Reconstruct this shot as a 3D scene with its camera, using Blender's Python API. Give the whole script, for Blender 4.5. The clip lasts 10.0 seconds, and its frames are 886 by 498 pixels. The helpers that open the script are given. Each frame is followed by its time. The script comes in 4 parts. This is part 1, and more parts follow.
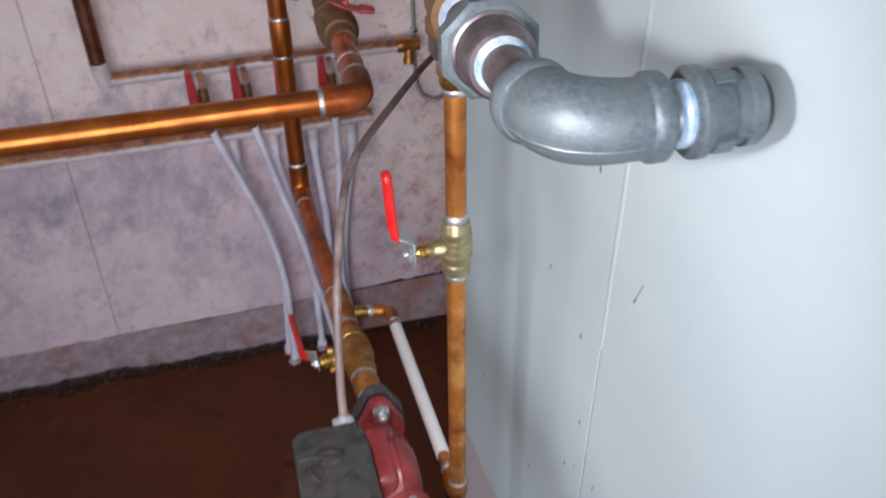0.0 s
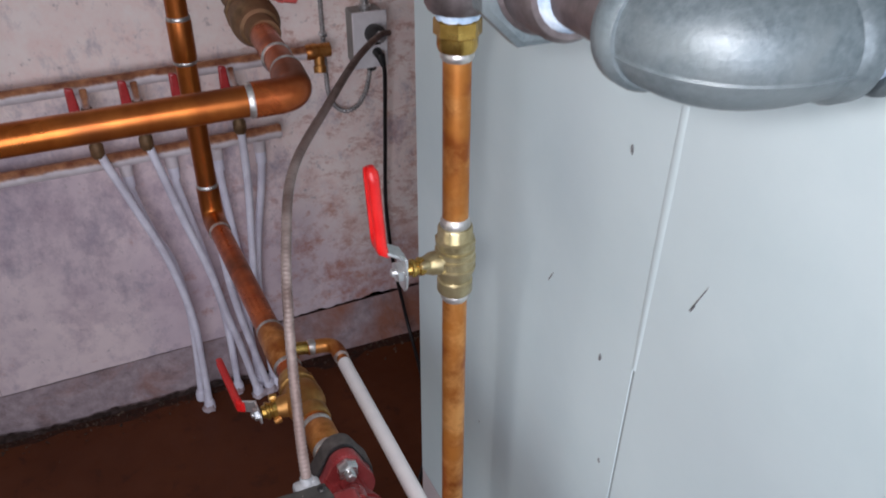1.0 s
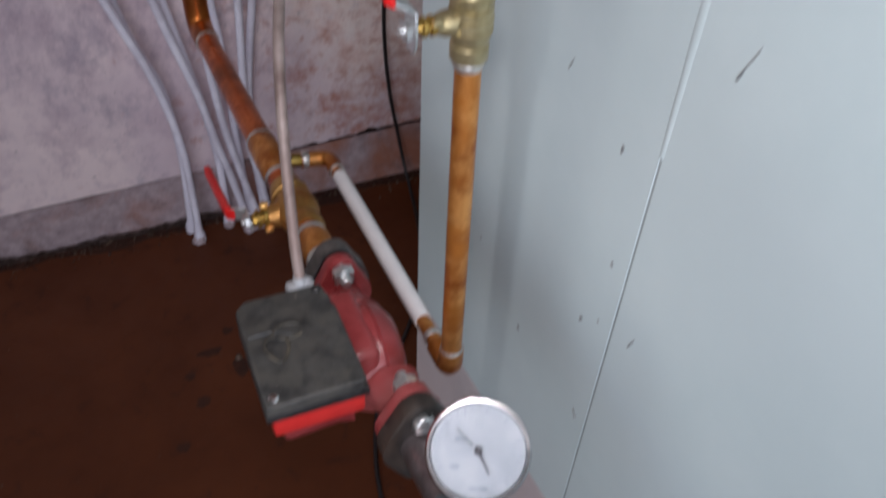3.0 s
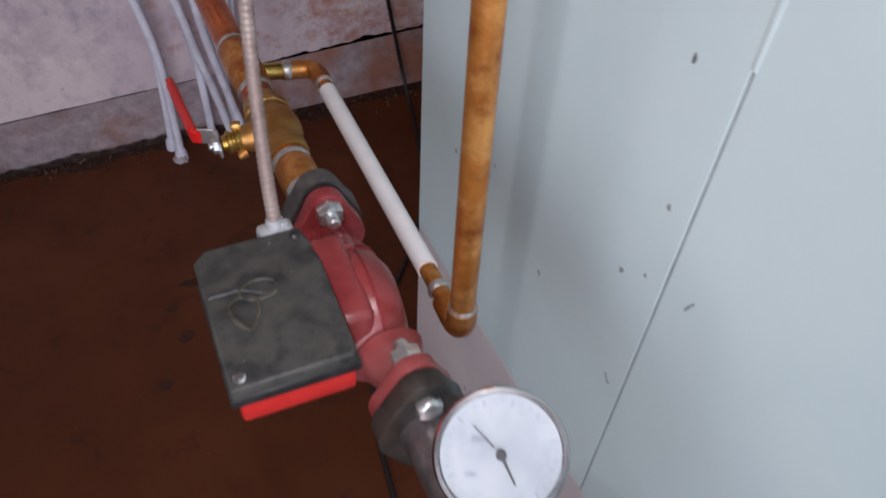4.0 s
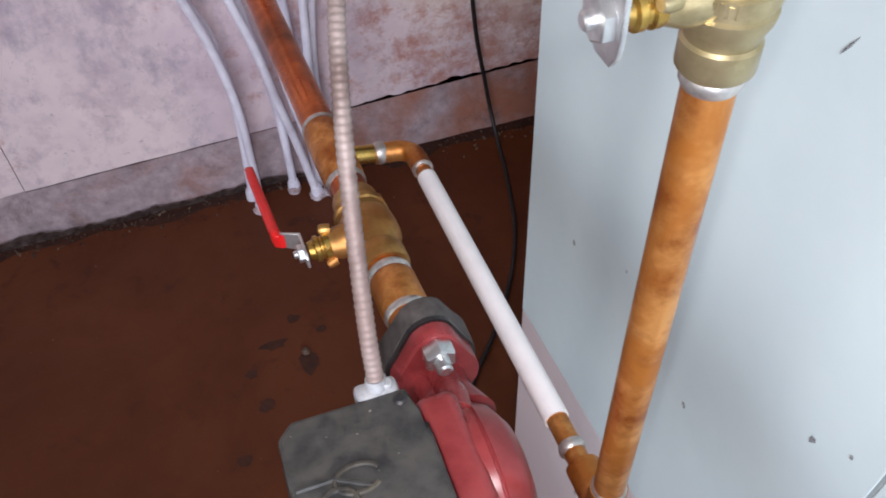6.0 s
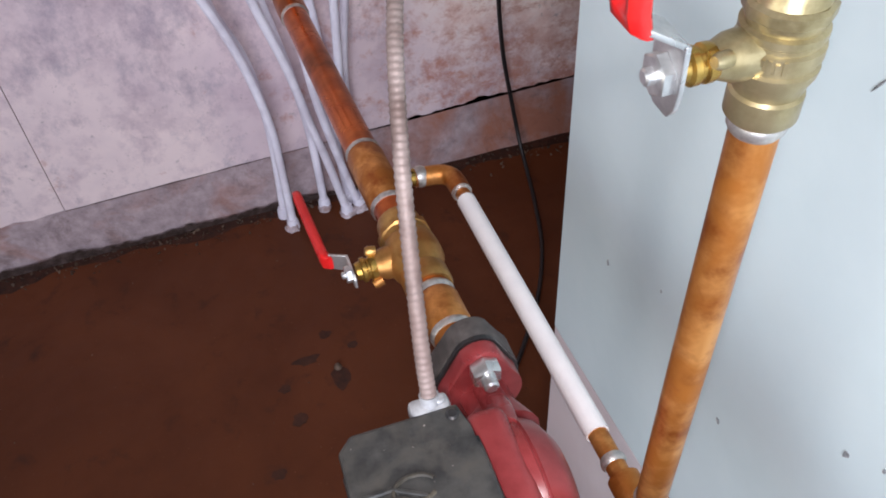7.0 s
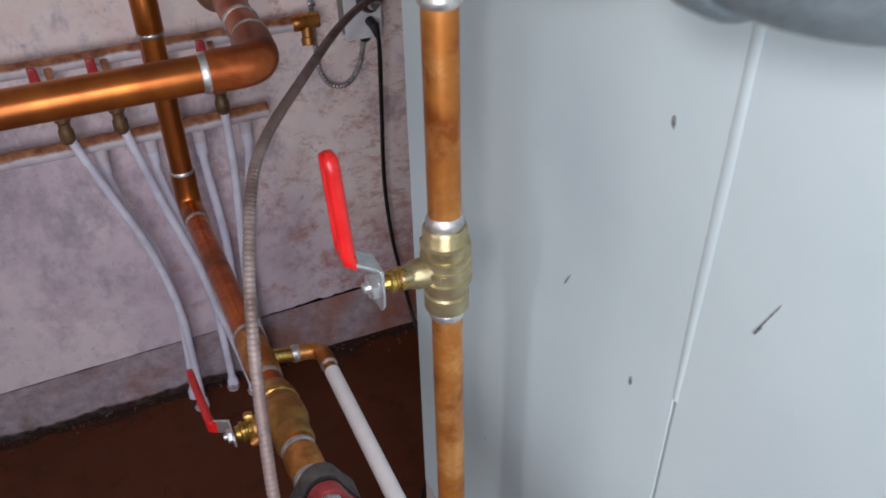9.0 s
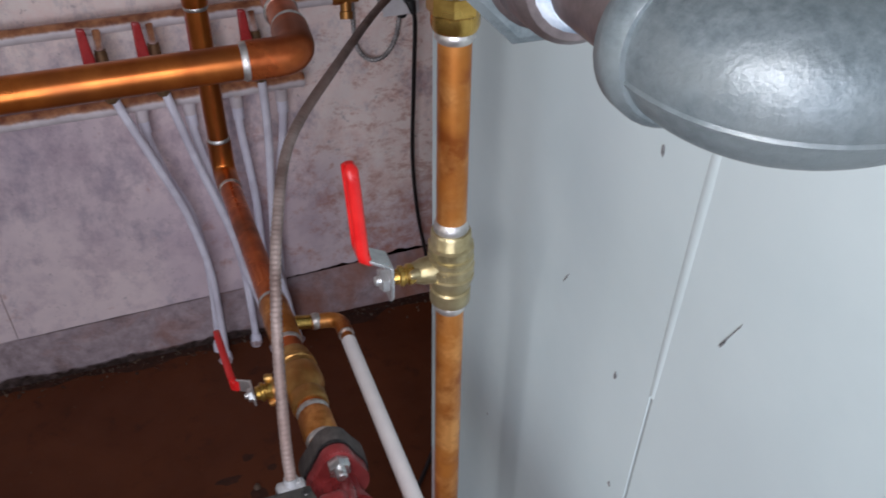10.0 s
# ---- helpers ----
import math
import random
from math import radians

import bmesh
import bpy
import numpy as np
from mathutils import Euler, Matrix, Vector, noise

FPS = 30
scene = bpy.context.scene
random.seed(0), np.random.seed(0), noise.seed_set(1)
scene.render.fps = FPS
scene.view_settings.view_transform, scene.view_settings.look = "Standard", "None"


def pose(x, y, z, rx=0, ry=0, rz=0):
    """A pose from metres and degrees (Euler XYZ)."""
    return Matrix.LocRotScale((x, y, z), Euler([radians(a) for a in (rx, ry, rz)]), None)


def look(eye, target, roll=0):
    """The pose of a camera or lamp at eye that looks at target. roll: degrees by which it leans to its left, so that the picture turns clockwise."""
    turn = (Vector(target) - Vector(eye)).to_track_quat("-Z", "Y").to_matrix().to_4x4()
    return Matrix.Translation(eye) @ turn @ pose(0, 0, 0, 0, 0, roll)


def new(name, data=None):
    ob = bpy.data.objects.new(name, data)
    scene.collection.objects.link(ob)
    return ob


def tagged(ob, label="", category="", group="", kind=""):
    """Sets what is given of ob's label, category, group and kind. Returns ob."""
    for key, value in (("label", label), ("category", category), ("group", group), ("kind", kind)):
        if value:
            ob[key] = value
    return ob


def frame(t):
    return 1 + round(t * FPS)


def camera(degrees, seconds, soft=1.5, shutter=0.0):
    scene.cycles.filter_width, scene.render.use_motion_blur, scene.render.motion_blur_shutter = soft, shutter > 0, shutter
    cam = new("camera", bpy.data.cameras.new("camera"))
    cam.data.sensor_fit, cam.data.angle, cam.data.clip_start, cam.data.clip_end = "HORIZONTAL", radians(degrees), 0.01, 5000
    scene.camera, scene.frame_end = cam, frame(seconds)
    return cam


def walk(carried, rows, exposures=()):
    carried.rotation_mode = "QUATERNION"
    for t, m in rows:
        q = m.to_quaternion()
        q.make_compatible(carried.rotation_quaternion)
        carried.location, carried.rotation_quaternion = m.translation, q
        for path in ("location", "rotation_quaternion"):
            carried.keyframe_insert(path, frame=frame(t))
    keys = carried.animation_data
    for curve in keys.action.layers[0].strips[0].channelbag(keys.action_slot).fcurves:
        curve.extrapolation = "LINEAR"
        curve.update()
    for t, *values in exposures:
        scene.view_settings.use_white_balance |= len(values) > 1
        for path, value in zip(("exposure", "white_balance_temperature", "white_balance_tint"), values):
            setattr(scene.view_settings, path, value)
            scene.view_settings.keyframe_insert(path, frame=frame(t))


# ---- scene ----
cam = camera(55.1, 10.0, 1.8, 0.5)
EXPOSURES = [(0.0, 0.1), (0.5, 0.05), (1.0, -0.1), (2.5, -0.2), (3.2, -0.2), (4.5, 0.25), (5.5, 0.6), (6.0, 0.65), (7.5, 0.7), (8.0, 0.7), (8.5, 0.2), (9.0, -0.1), (9.5, -0.25), (10.0, -0.2)]
PATH = [
    (0, (-0.182, -0.661, 1.674), (0.221, 0.92, 0.517), -1.0),
    (0.5, (-0.208, -0.562, 1.607), (0.342, 1.043, 0.548), -0.4),
    (1, (-0.226, -0.504, 1.569), (0.428, 1.024, 0.457), 0.1),
    (1.5, (-0.227, -0.485, 1.559), (0.417, 1.018, 0.408), -0.3),
    (2, (-0.225, -0.483, 1.563), (0.429, 1.02, 0.418), -0.1),
    (2.5, (-0.226, -0.491, 1.534), (0.459, 0.942, 0.319), 1.8),
    (3, (-0.232, -0.488, 1.475), (0.366, 0.848, 0.112), 2.5),
    (3.2, (-0.224, -0.488, 1.443), (0.338, 0.794, 0.015), 1.7),
    (4.3, (-0.178, -0.315, 1.358), (0.372, 0.881, -0.148), 3.2),
    (4.5, (-0.173, -0.297, 1.342), (0.34, 0.911, -0.168), 0.9),
    (5, (-0.163, -0.25, 1.319), (0.249, 0.973, -0.209), -1.5),
    (5.5, (-0.156, -0.216, 1.331), (0.261, 1.052, -0.158), -1.8),
    (6, (-0.165, -0.204, 1.341), (0.229, 1.076, -0.144), -2.6),
    (7.5, (-0.193, -0.224, 1.379), (0.165, 1.106, -0.071), -4.2),
    (8, (-0.171, -0.248, 1.392), (0.263, 1.108, -0.013), -3.5),
    (8.5, (-0.143, -0.322, 1.459), (0.488, 1.152, 0.263), -0.9),
    (9, (-0.161, -0.388, 1.502), (0.459, 1.121, 0.345), -1.5),
    (9.5, (-0.161, -0.421, 1.551), (0.454, 1.056, 0.35), 3.3),
    (10, (-0.16, -0.424, 1.556), (0.381, 1.062, 0.331), 0.7),
]
walk(cam, [(t, look(eye, target, roll)) for t, eye, target, roll in PATH], EXPOSURES)

# ---- world, daylight and torch ----
world = bpy.data.worlds.new("world")
scene.world = world
world.use_nodes = True
_wn, _wl = world.node_tree.nodes, world.node_tree.links
_sky = _wn.new("ShaderNodeTexSky")
_sky.sky_type, _sky.sun_disc = "NISHITA", False
_sky.sun_elevation, _sky.sun_rotation = radians(35), radians(250)
_wl.new(_sky.outputs[0], _wn["Background"].inputs[0])
_wn["Background"].inputs[1].default_value = 0.1


def area_lamp(name, eye, target, sx, sy, watts, colour):
    lamp = bpy.data.lights.new(name, "AREA")
    lamp.shape, lamp.size, lamp.size_y, lamp.energy, lamp.color = "RECTANGLE", sx, sy, watts, colour
    ob = new(name, lamp)
    ob.matrix_world = look(eye, target)
    return ob


# sky light in the wide opening of the south wall, behind the camera, and a little from the west window
door = area_lamp("door_light", (-0.78, -1.78, 1.50), (0.50, 1.30, 1.05), 1.35, 1.30, 14.5, (0.83, 0.85, 1.0))
door.data.spread = radians(110)
area_lamp("window_light", (-2.16, -0.75, 1.45), (0.0, -0.6, 1.3), 1.3, 1.3, 3.0, (0.80, 0.87, 1.0))
# two fixed spots stand in for the phone's one small light, carried just beside its lens: at the upper and at the lower
# end of the walk
# both stay on; the lower one is aimed down to brighten the near floor
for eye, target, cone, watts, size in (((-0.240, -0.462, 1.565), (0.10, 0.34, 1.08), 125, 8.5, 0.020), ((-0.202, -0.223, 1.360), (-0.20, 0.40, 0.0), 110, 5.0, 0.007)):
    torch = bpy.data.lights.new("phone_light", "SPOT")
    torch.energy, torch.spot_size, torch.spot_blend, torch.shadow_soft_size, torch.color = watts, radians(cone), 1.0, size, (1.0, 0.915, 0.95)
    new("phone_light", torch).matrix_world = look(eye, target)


# ---- materials ----
def material(name, rough=0.5, metal=0.0, spec=0.5, coat=0.0):
    m = bpy.data.materials.new(name)
    m.use_nodes = True
    b = m.node_tree.nodes["Principled BSDF"]
    b.inputs["Roughness"].default_value, b.inputs["Metallic"].default_value = rough, metal
    b.inputs["Specular IOR Level"].default_value = spec
    b.inputs["Coat Weight"].default_value = coat
    return m, m.node_tree.nodes, m.node_tree.links, b


def noise_node(n, l, scale, detail=4.0, rough=0.6, distort=0.0, stretch=None, space="Object"):
    c = n.new("ShaderNodeTexCoord")
    out = c.outputs[space]
    if stretch:
        mp = n.new("ShaderNodeMapping")
        mp.inputs["Scale"].default_value = stretch
        l.new(out, mp.inputs[0])
        out = mp.outputs[0]
    t = n.new("ShaderNodeTexNoise")
    t.inputs["Scale"].default_value, t.inputs["Detail"].default_value = scale, detail
    t.inputs["Roughness"].default_value, t.inputs["Distortion"].default_value = rough, distort
    l.new(out, t.inputs["Vector"])
    return t.outputs["Fac"]


def ramp(n, l, fac, stops):
    r = n.new("ShaderNodeValToRGB")
    e = r.color_ramp.elements
    while len(e) < len(stops):
        e.new(0.5)
    for k, (p, c) in zip(e, stops):
        k.position, k.color = p, (*c, 1) if len(c) == 3 else c
    l.new(fac, r.inputs[0])
    return r.outputs[0]


def mixed(n, l, fac, a, b, mode="MIX"):
    m = n.new("ShaderNodeMix")
    m.data_type, m.blend_type = "RGBA", mode
    for s, v in ((m.inputs[0], fac), (m.inputs[6], a), (m.inputs[7], b)):
        if isinstance(v, (int, float)):
            s.default_value = v
        elif isinstance(v, tuple):
            s.default_value = (*v, 1)
        else:
            l.new(v, s)
    return m.outputs[2]


def bumped(n, l, b, fac, strength, distance):
    p = n.new("ShaderNodeBump")
    p.inputs["Strength"].default_value, p.inputs["Distance"].default_value = strength, distance
    l.new(fac, p.inputs["Height"])
    l.new(p.outputs[0], b.inputs["Normal"])


def mottled(name, dark, light, scale=60.0, rough=(0.3, 0.5), metal=0.0, bump=0.1, big=9.0, tint=None, stretch=None, lo=0.35, hi=0.65, dist=0.001, coat=0.0):
    m, n, l, b = material(name, rough[0], metal, coat=coat)
    fine = noise_node(n, l, scale, 5, 0.65, stretch=stretch)
    wide = noise_node(n, l, big, 3, 0.6, 0.4)
    col = ramp(n, l, fine, [(lo, dark), (hi, light)])
    if tint:
        col = mixed(n, l, ramp(n, l, wide, [(0.45, (0, 0, 0)), (0.68, (1, 1, 1))]), col, tint)
    l.new(col, b.inputs["Base Color"])
    rr = ramp(n, l, wide, [(0.3, (rough[0],) * 3), (0.7, (rough[1],) * 3)])
    l.new(rr, b.inputs["Roughness"])
    if bump:
        bumped(n, l, b, fine, bump, dist)
    return m


COPPER = mottled("copper", (0.40, 0.105, 0.018), (0.60, 0.185, 0.036), 34, (0.24, 0.40), 0.8, 0.06, 7, (0.26, 0.075, 0.02), stretch=(1, 1, 0.35))
COPPER_STAINED = mottled("stained_copper", (0.30, 0.085, 0.016), (0.70, 0.33, 0.10), 26, (0.28, 0.5), 0.7, 0.1, 40, (0.44, 0.16, 0.03), lo=0.40, hi=0.62)
COPPER_DARK = mottled("tarnished_copper", (0.10, 0.035, 0.02), (0.22, 0.08, 0.04), 40, (0.35, 0.55), 0.7, 0.05, 8)
COPPER_RED = mottled("heated_copper", (0.34, 0.066, 0.016), (0.56, 0.145, 0.038), 30, (0.22, 0.40), 0.75, 0.06, 16, (0.22, 0.06, 0.02))
SOLDER = mottled("solder", (0.42, 0.41, 0.40), (0.72, 0.71, 0.68), 140, (0.3, 0.5), 0.85, 0.2, 30)
BRASS = mottled("brass", (0.30, 0.25, 0.125), (0.54, 0.47, 0.28), 60, (0.26, 0.42), 0.8, 0.35, 20, (0.42, 0.36, 0.21))
BRASS_YELLOW = mottled("yellow_brass", (0.36, 0.215, 0.045), (0.60, 0.40, 0.11), 60, (0.2, 0.35), 0.92, 0.1, 20)
BRONZE_WARM = mottled("warm_bronze", (0.32, 0.16, 0.045), (0.54, 0.33, 0.11), 50, (0.3, 0.5), 0.8, 0.25, 18, (0.42, 0.18, 0.05))
BRONZE = mottled("weathered_bronze", (0.13, 0.075, 0.035), (0.28, 0.17, 0.085), 80, (0.45, 0.65), 0.5, 0.35, 14, (0.24, 0.12, 0.06))
GALV = mottled("galvanised_iron", (0.092, 0.122, 0.134), (0.150, 0.188, 0.202), 260, (0.33, 0.45), 0.3, 0.7, 22, (0.150, 0.182, 0.190), dist=0.0008)
GALV_DARK = mottled("threaded_steel", (0.15, 0.125, 0.125), (0.30, 0.26, 0.26), 50, (0.3, 0.5), 0.85, 0.15, 18)
ZINC = mottled("zinc_plate", (0.55, 0.57, 0.58), (0.76, 0.78, 0.78), 90, (0.22, 0.4), 0.9, 0.1, 20)
TAPE = mottled("sealing_tape", (0.20, 0.34, 0.50), (0.66, 0.76, 0.86), 60, (0.25, 0.4), 0.0, 0.4, 40)
ARMOUR = mottled("armoured_conduit", (0.15, 0.105, 0.092), (0.31, 0.25, 0.228), 30, (0.5, 0.62), 0.25, 0.1, 6, (0.20, 0.125, 0.105))
ARMOUR_PALE = mottled("pale_armour", (0.26, 0.25, 0.245), (0.50, 0.48, 0.475), 60, (0.32, 0.45), 0.5, 0.1, 12)
CLAMP = mottled("cast_zinc", (0.30, 0.31, 0.32), (0.46, 0.47, 0.48), 80, (0.5, 0.65), 0.4, 0.3, 20)
CHROME = mottled("chrome", (0.70, 0.70, 0.72), (0.82, 0.82, 0.83), 90, (0.1, 0.2), 1.0, 0.0, 20)
PUMP_RED = mottled("pump_red_enamel", (0.19, 0.022, 0.024), (0.29, 0.045, 0.047), 34, (0.24, 0.42), 0.0, 0.3, 9, (0.27, 0.075, 0.072), dist=0.0006)
PUMP_RED_GLOSS = mottled("motor_red_enamel", (0.48, 0.02, 0.02), (0.58, 0.035, 0.03), 30, (0.25, 0.35), 0.0, 0.1, 9)
LID_GREY = mottled("dusty_black_plastic", (0.020, 0.021, 0.021), (0.056, 0.056, 0.052), 60, (0.40, 0.6), 0.0, 0.35, 45, (0.060, 0.057, 0.049), dist=0.0005)
LID_TAN = mottled("dusty_moulding", (0.02, 0.019, 0.017), (0.085, 0.074, 0.054), 60, (0.5, 0.65), 0.0, 0.3, 30)
BLACK_PLASTIC = mottled("black_plastic", (0.012, 0.012, 0.013), (0.03, 0.03, 0.03), 90, (0.3, 0.45), 0.0, 0.1, 20)
IRON = mottled("black_iron", (0.010, 0.0095, 0.009), (0.032, 0.028, 0.026), 70, (0.4, 0.6), 0.15, 0.4, 20, (0.045, 0.03, 0.022))
IRON_GREY = mottled("grey_iron_flange", (0.045, 0.040, 0.038), (0.10, 0.09, 0.085), 70, (0.5, 0.65), 0.15, 0.4, 20)
RED_VINYL = mottled("red_vinyl", (0.48, 0.008, 0.009), (0.60, 0.020, 0.018), 60, (0.24, 0.36), 0.0, 0.05, 20)
RED_LEVER = mottled("red_manifold_lever", (0.38, 0.018, 0.02), (0.52, 0.04, 0.04), 60, (0.35, 0.5), 0.0, 0.1, 30)
RED_DULL = mottled("dull_red_lever", (0.42, 0.05, 0.045), (0.55, 0.10, 0.085), 60, (0.4, 0.55), 0.0, 0.05, 20)
PEX = mottled("white_plastic_tube", (0.80, 0.78, 0.87), (0.88, 0.86, 0.94), 25, (0.3, 0.45), 0.0, 0.05, 9, (0.62, 0.58, 0.66))
WHITE_PIPE = mottled("white_painted_pipe", (0.86, 0.86, 0.87), (0.92, 0.92, 0.92), 40, (0.35, 0.5), 0.0, 0.1, 25)
BOX_GREY = mottled("grey_box_steel", (0.22, 0.23, 0.22), (0.32, 0.33, 0.31), 40, (0.4, 0.55), 0.4, 0.1, 12)
COVER_WHITE = mottled("white_cover_plate", (0.74, 0.71, 0.72), (0.82, 0.79, 0.80), 40, (0.35, 0.5), 0.0, 0.05, 12)
CORD = mottled("black_cord", (0.008, 0.007, 0.008), (0.02, 0.016, 0.016), 60, (0.4, 0.5), 0.0, 0.05, 20)
DIAL = mottled("dial_white", (0.24, 0.27, 0.30), (0.32, 0.345, 0.37), 30, (0.5, 0.6), 0.0, 0.0, 20)
INK = mottled("dial_ink", (0.02, 0.02, 0.025), (0.05, 0.05, 0.06), 60, (0.5, 0.6), 0.0, 0.0, 20)
INK_PALE = mottled("pale_dial_ink", (0.14, 0.16, 0.20), (0.24, 0.27, 0.31), 60, (0.5, 0.6), 0.0, 0.0, 20)
CHIP_DARK = mottled("bare_scratch", (0.11, 0.12, 0.125), (0.42, 0.45, 0.46), 300, (0.4, 0.6), 0.2, 0.1, 80)
DEBRIS = mottled("mortar_crumbs", (0.035, 0.019, 0.012), (0.15, 0.095, 0.062), 25, (0.7, 0.9), 0.0, 0.2, 8)


def dusted(m, scale, colour, start):
    """Pale specks of dust over a finished surface."""
    n, l = m.node_tree.nodes, m.node_tree.links
    b = n["Principled BSDF"]
    base = b.inputs["Base Color"].links[0].from_socket
    speck = noise_node(n, l, scale, 2, 0.5)
    l.new(mixed(n, l, ramp(n, l, speck, [(start, (0, 0, 0)), (start + 0.03, (0.8, 0.8, 0.8))]), base, colour), b.inputs["Base Color"])


dusted(LID_GREY, 330, (0.30, 0.28, 0.25), 0.745)


def curb_concrete():
    """Dirty concrete with soot and rust-red smears, rustier towards the east."""
    m, n, l, b = material("old_concrete", 0.85)
    c = n.new("ShaderNodeTexCoord")
    s = n.new("ShaderNodeSeparateXYZ")
    l.new(c.outputs["Object"], s.inputs[0])
    fine = noise_node(n, l, 30, 5, 0.7)
    wide = noise_node(n, l, 6, 5, 0.65, 0.5)
    col = ramp(n, l, fine, [(0.3, (0.26, 0.20, 0.21)), (0.7, (0.50, 0.395, 0.41))])
    shift = n.new("ShaderNodeMapRange")
    shift.inputs[1].default_value, shift.inputs[2].default_value = -0.35, 0.35
    shift.inputs[3].default_value, shift.inputs[4].default_value = -0.1, 0.10
    l.new(s.outputs[0], shift.inputs[0])
    add = n.new("ShaderNodeMath")
    add.operation = "ADD"
    l.new(wide, add.inputs[0]), l.new(shift.outputs[0], add.inputs[1])
    col = mixed(n, l, ramp(n, l, add.outputs[0], [(0.42, (0, 0, 0)), (0.70, (0.9, 0.9, 0.9))]), col, (0.33, 0.12, 0.065))
    soot = noise_node(n, l, 11, 6, 0.75, 0.8)
    col = mixed(n, l, ramp(n, l, soot, [(0.55, (0, 0, 0)), (0.72, (0.6, 0.6, 0.6))]), col, (0.10, 0.06, 0.05))
    l.new(col, b.inputs["Base Color"])
    bumped(n, l, b, fine, 0.5, 0.003)
    return m


CONCRETE = curb_concrete()

# gauge glass
GLASS, _n, _l, _b = material("gauge_glass", 0.03)
_b.inputs["Transmission Weight"].default_value, _b.inputs["IOR"].default_value = 1.0, 1.2


def manifold_paint():
    """White paint with copper and rust showing along the top of the pipe."""
    m, n, l, b = material("worn_white_paint", 0.5)
    g = n.new("ShaderNodeNewGeometry")
    s = n.new("ShaderNodeSeparateXYZ")
    l.new(g.outputs["Normal"], s.inputs[0])
    wear = noise_node(n, l, 18, 5, 0.7)
    add = n.new("ShaderNodeMath")
    add.operation = "ADD"
    l.new(s.outputs[2], add.inputs[0]), l.new(wear, add.inputs[1])
    mask = ramp(n, l, add.outputs[0], [(0.62, (0, 0, 0)), (0.95, (1, 1, 1))])
    rust = ramp(n, l, noise_node(n, l, 40, 4), [(0.35, (0.20, 0.06, 0.025)), (0.65, (0.50, 0.22, 0.10))])
    paint = ramp(n, l, noise_node(n, l, 25, 4), [(0.3, (0.62, 0.55, 0.56)), (0.7, (0.82, 0.75, 0.76))])
    l.new(mixed(n, l, mask, paint, rust), b.inputs["Base Color"])
    bumped(n, l, b, wear, 0.3, 0.001)
    return m


MANIFOLD = manifold_paint()


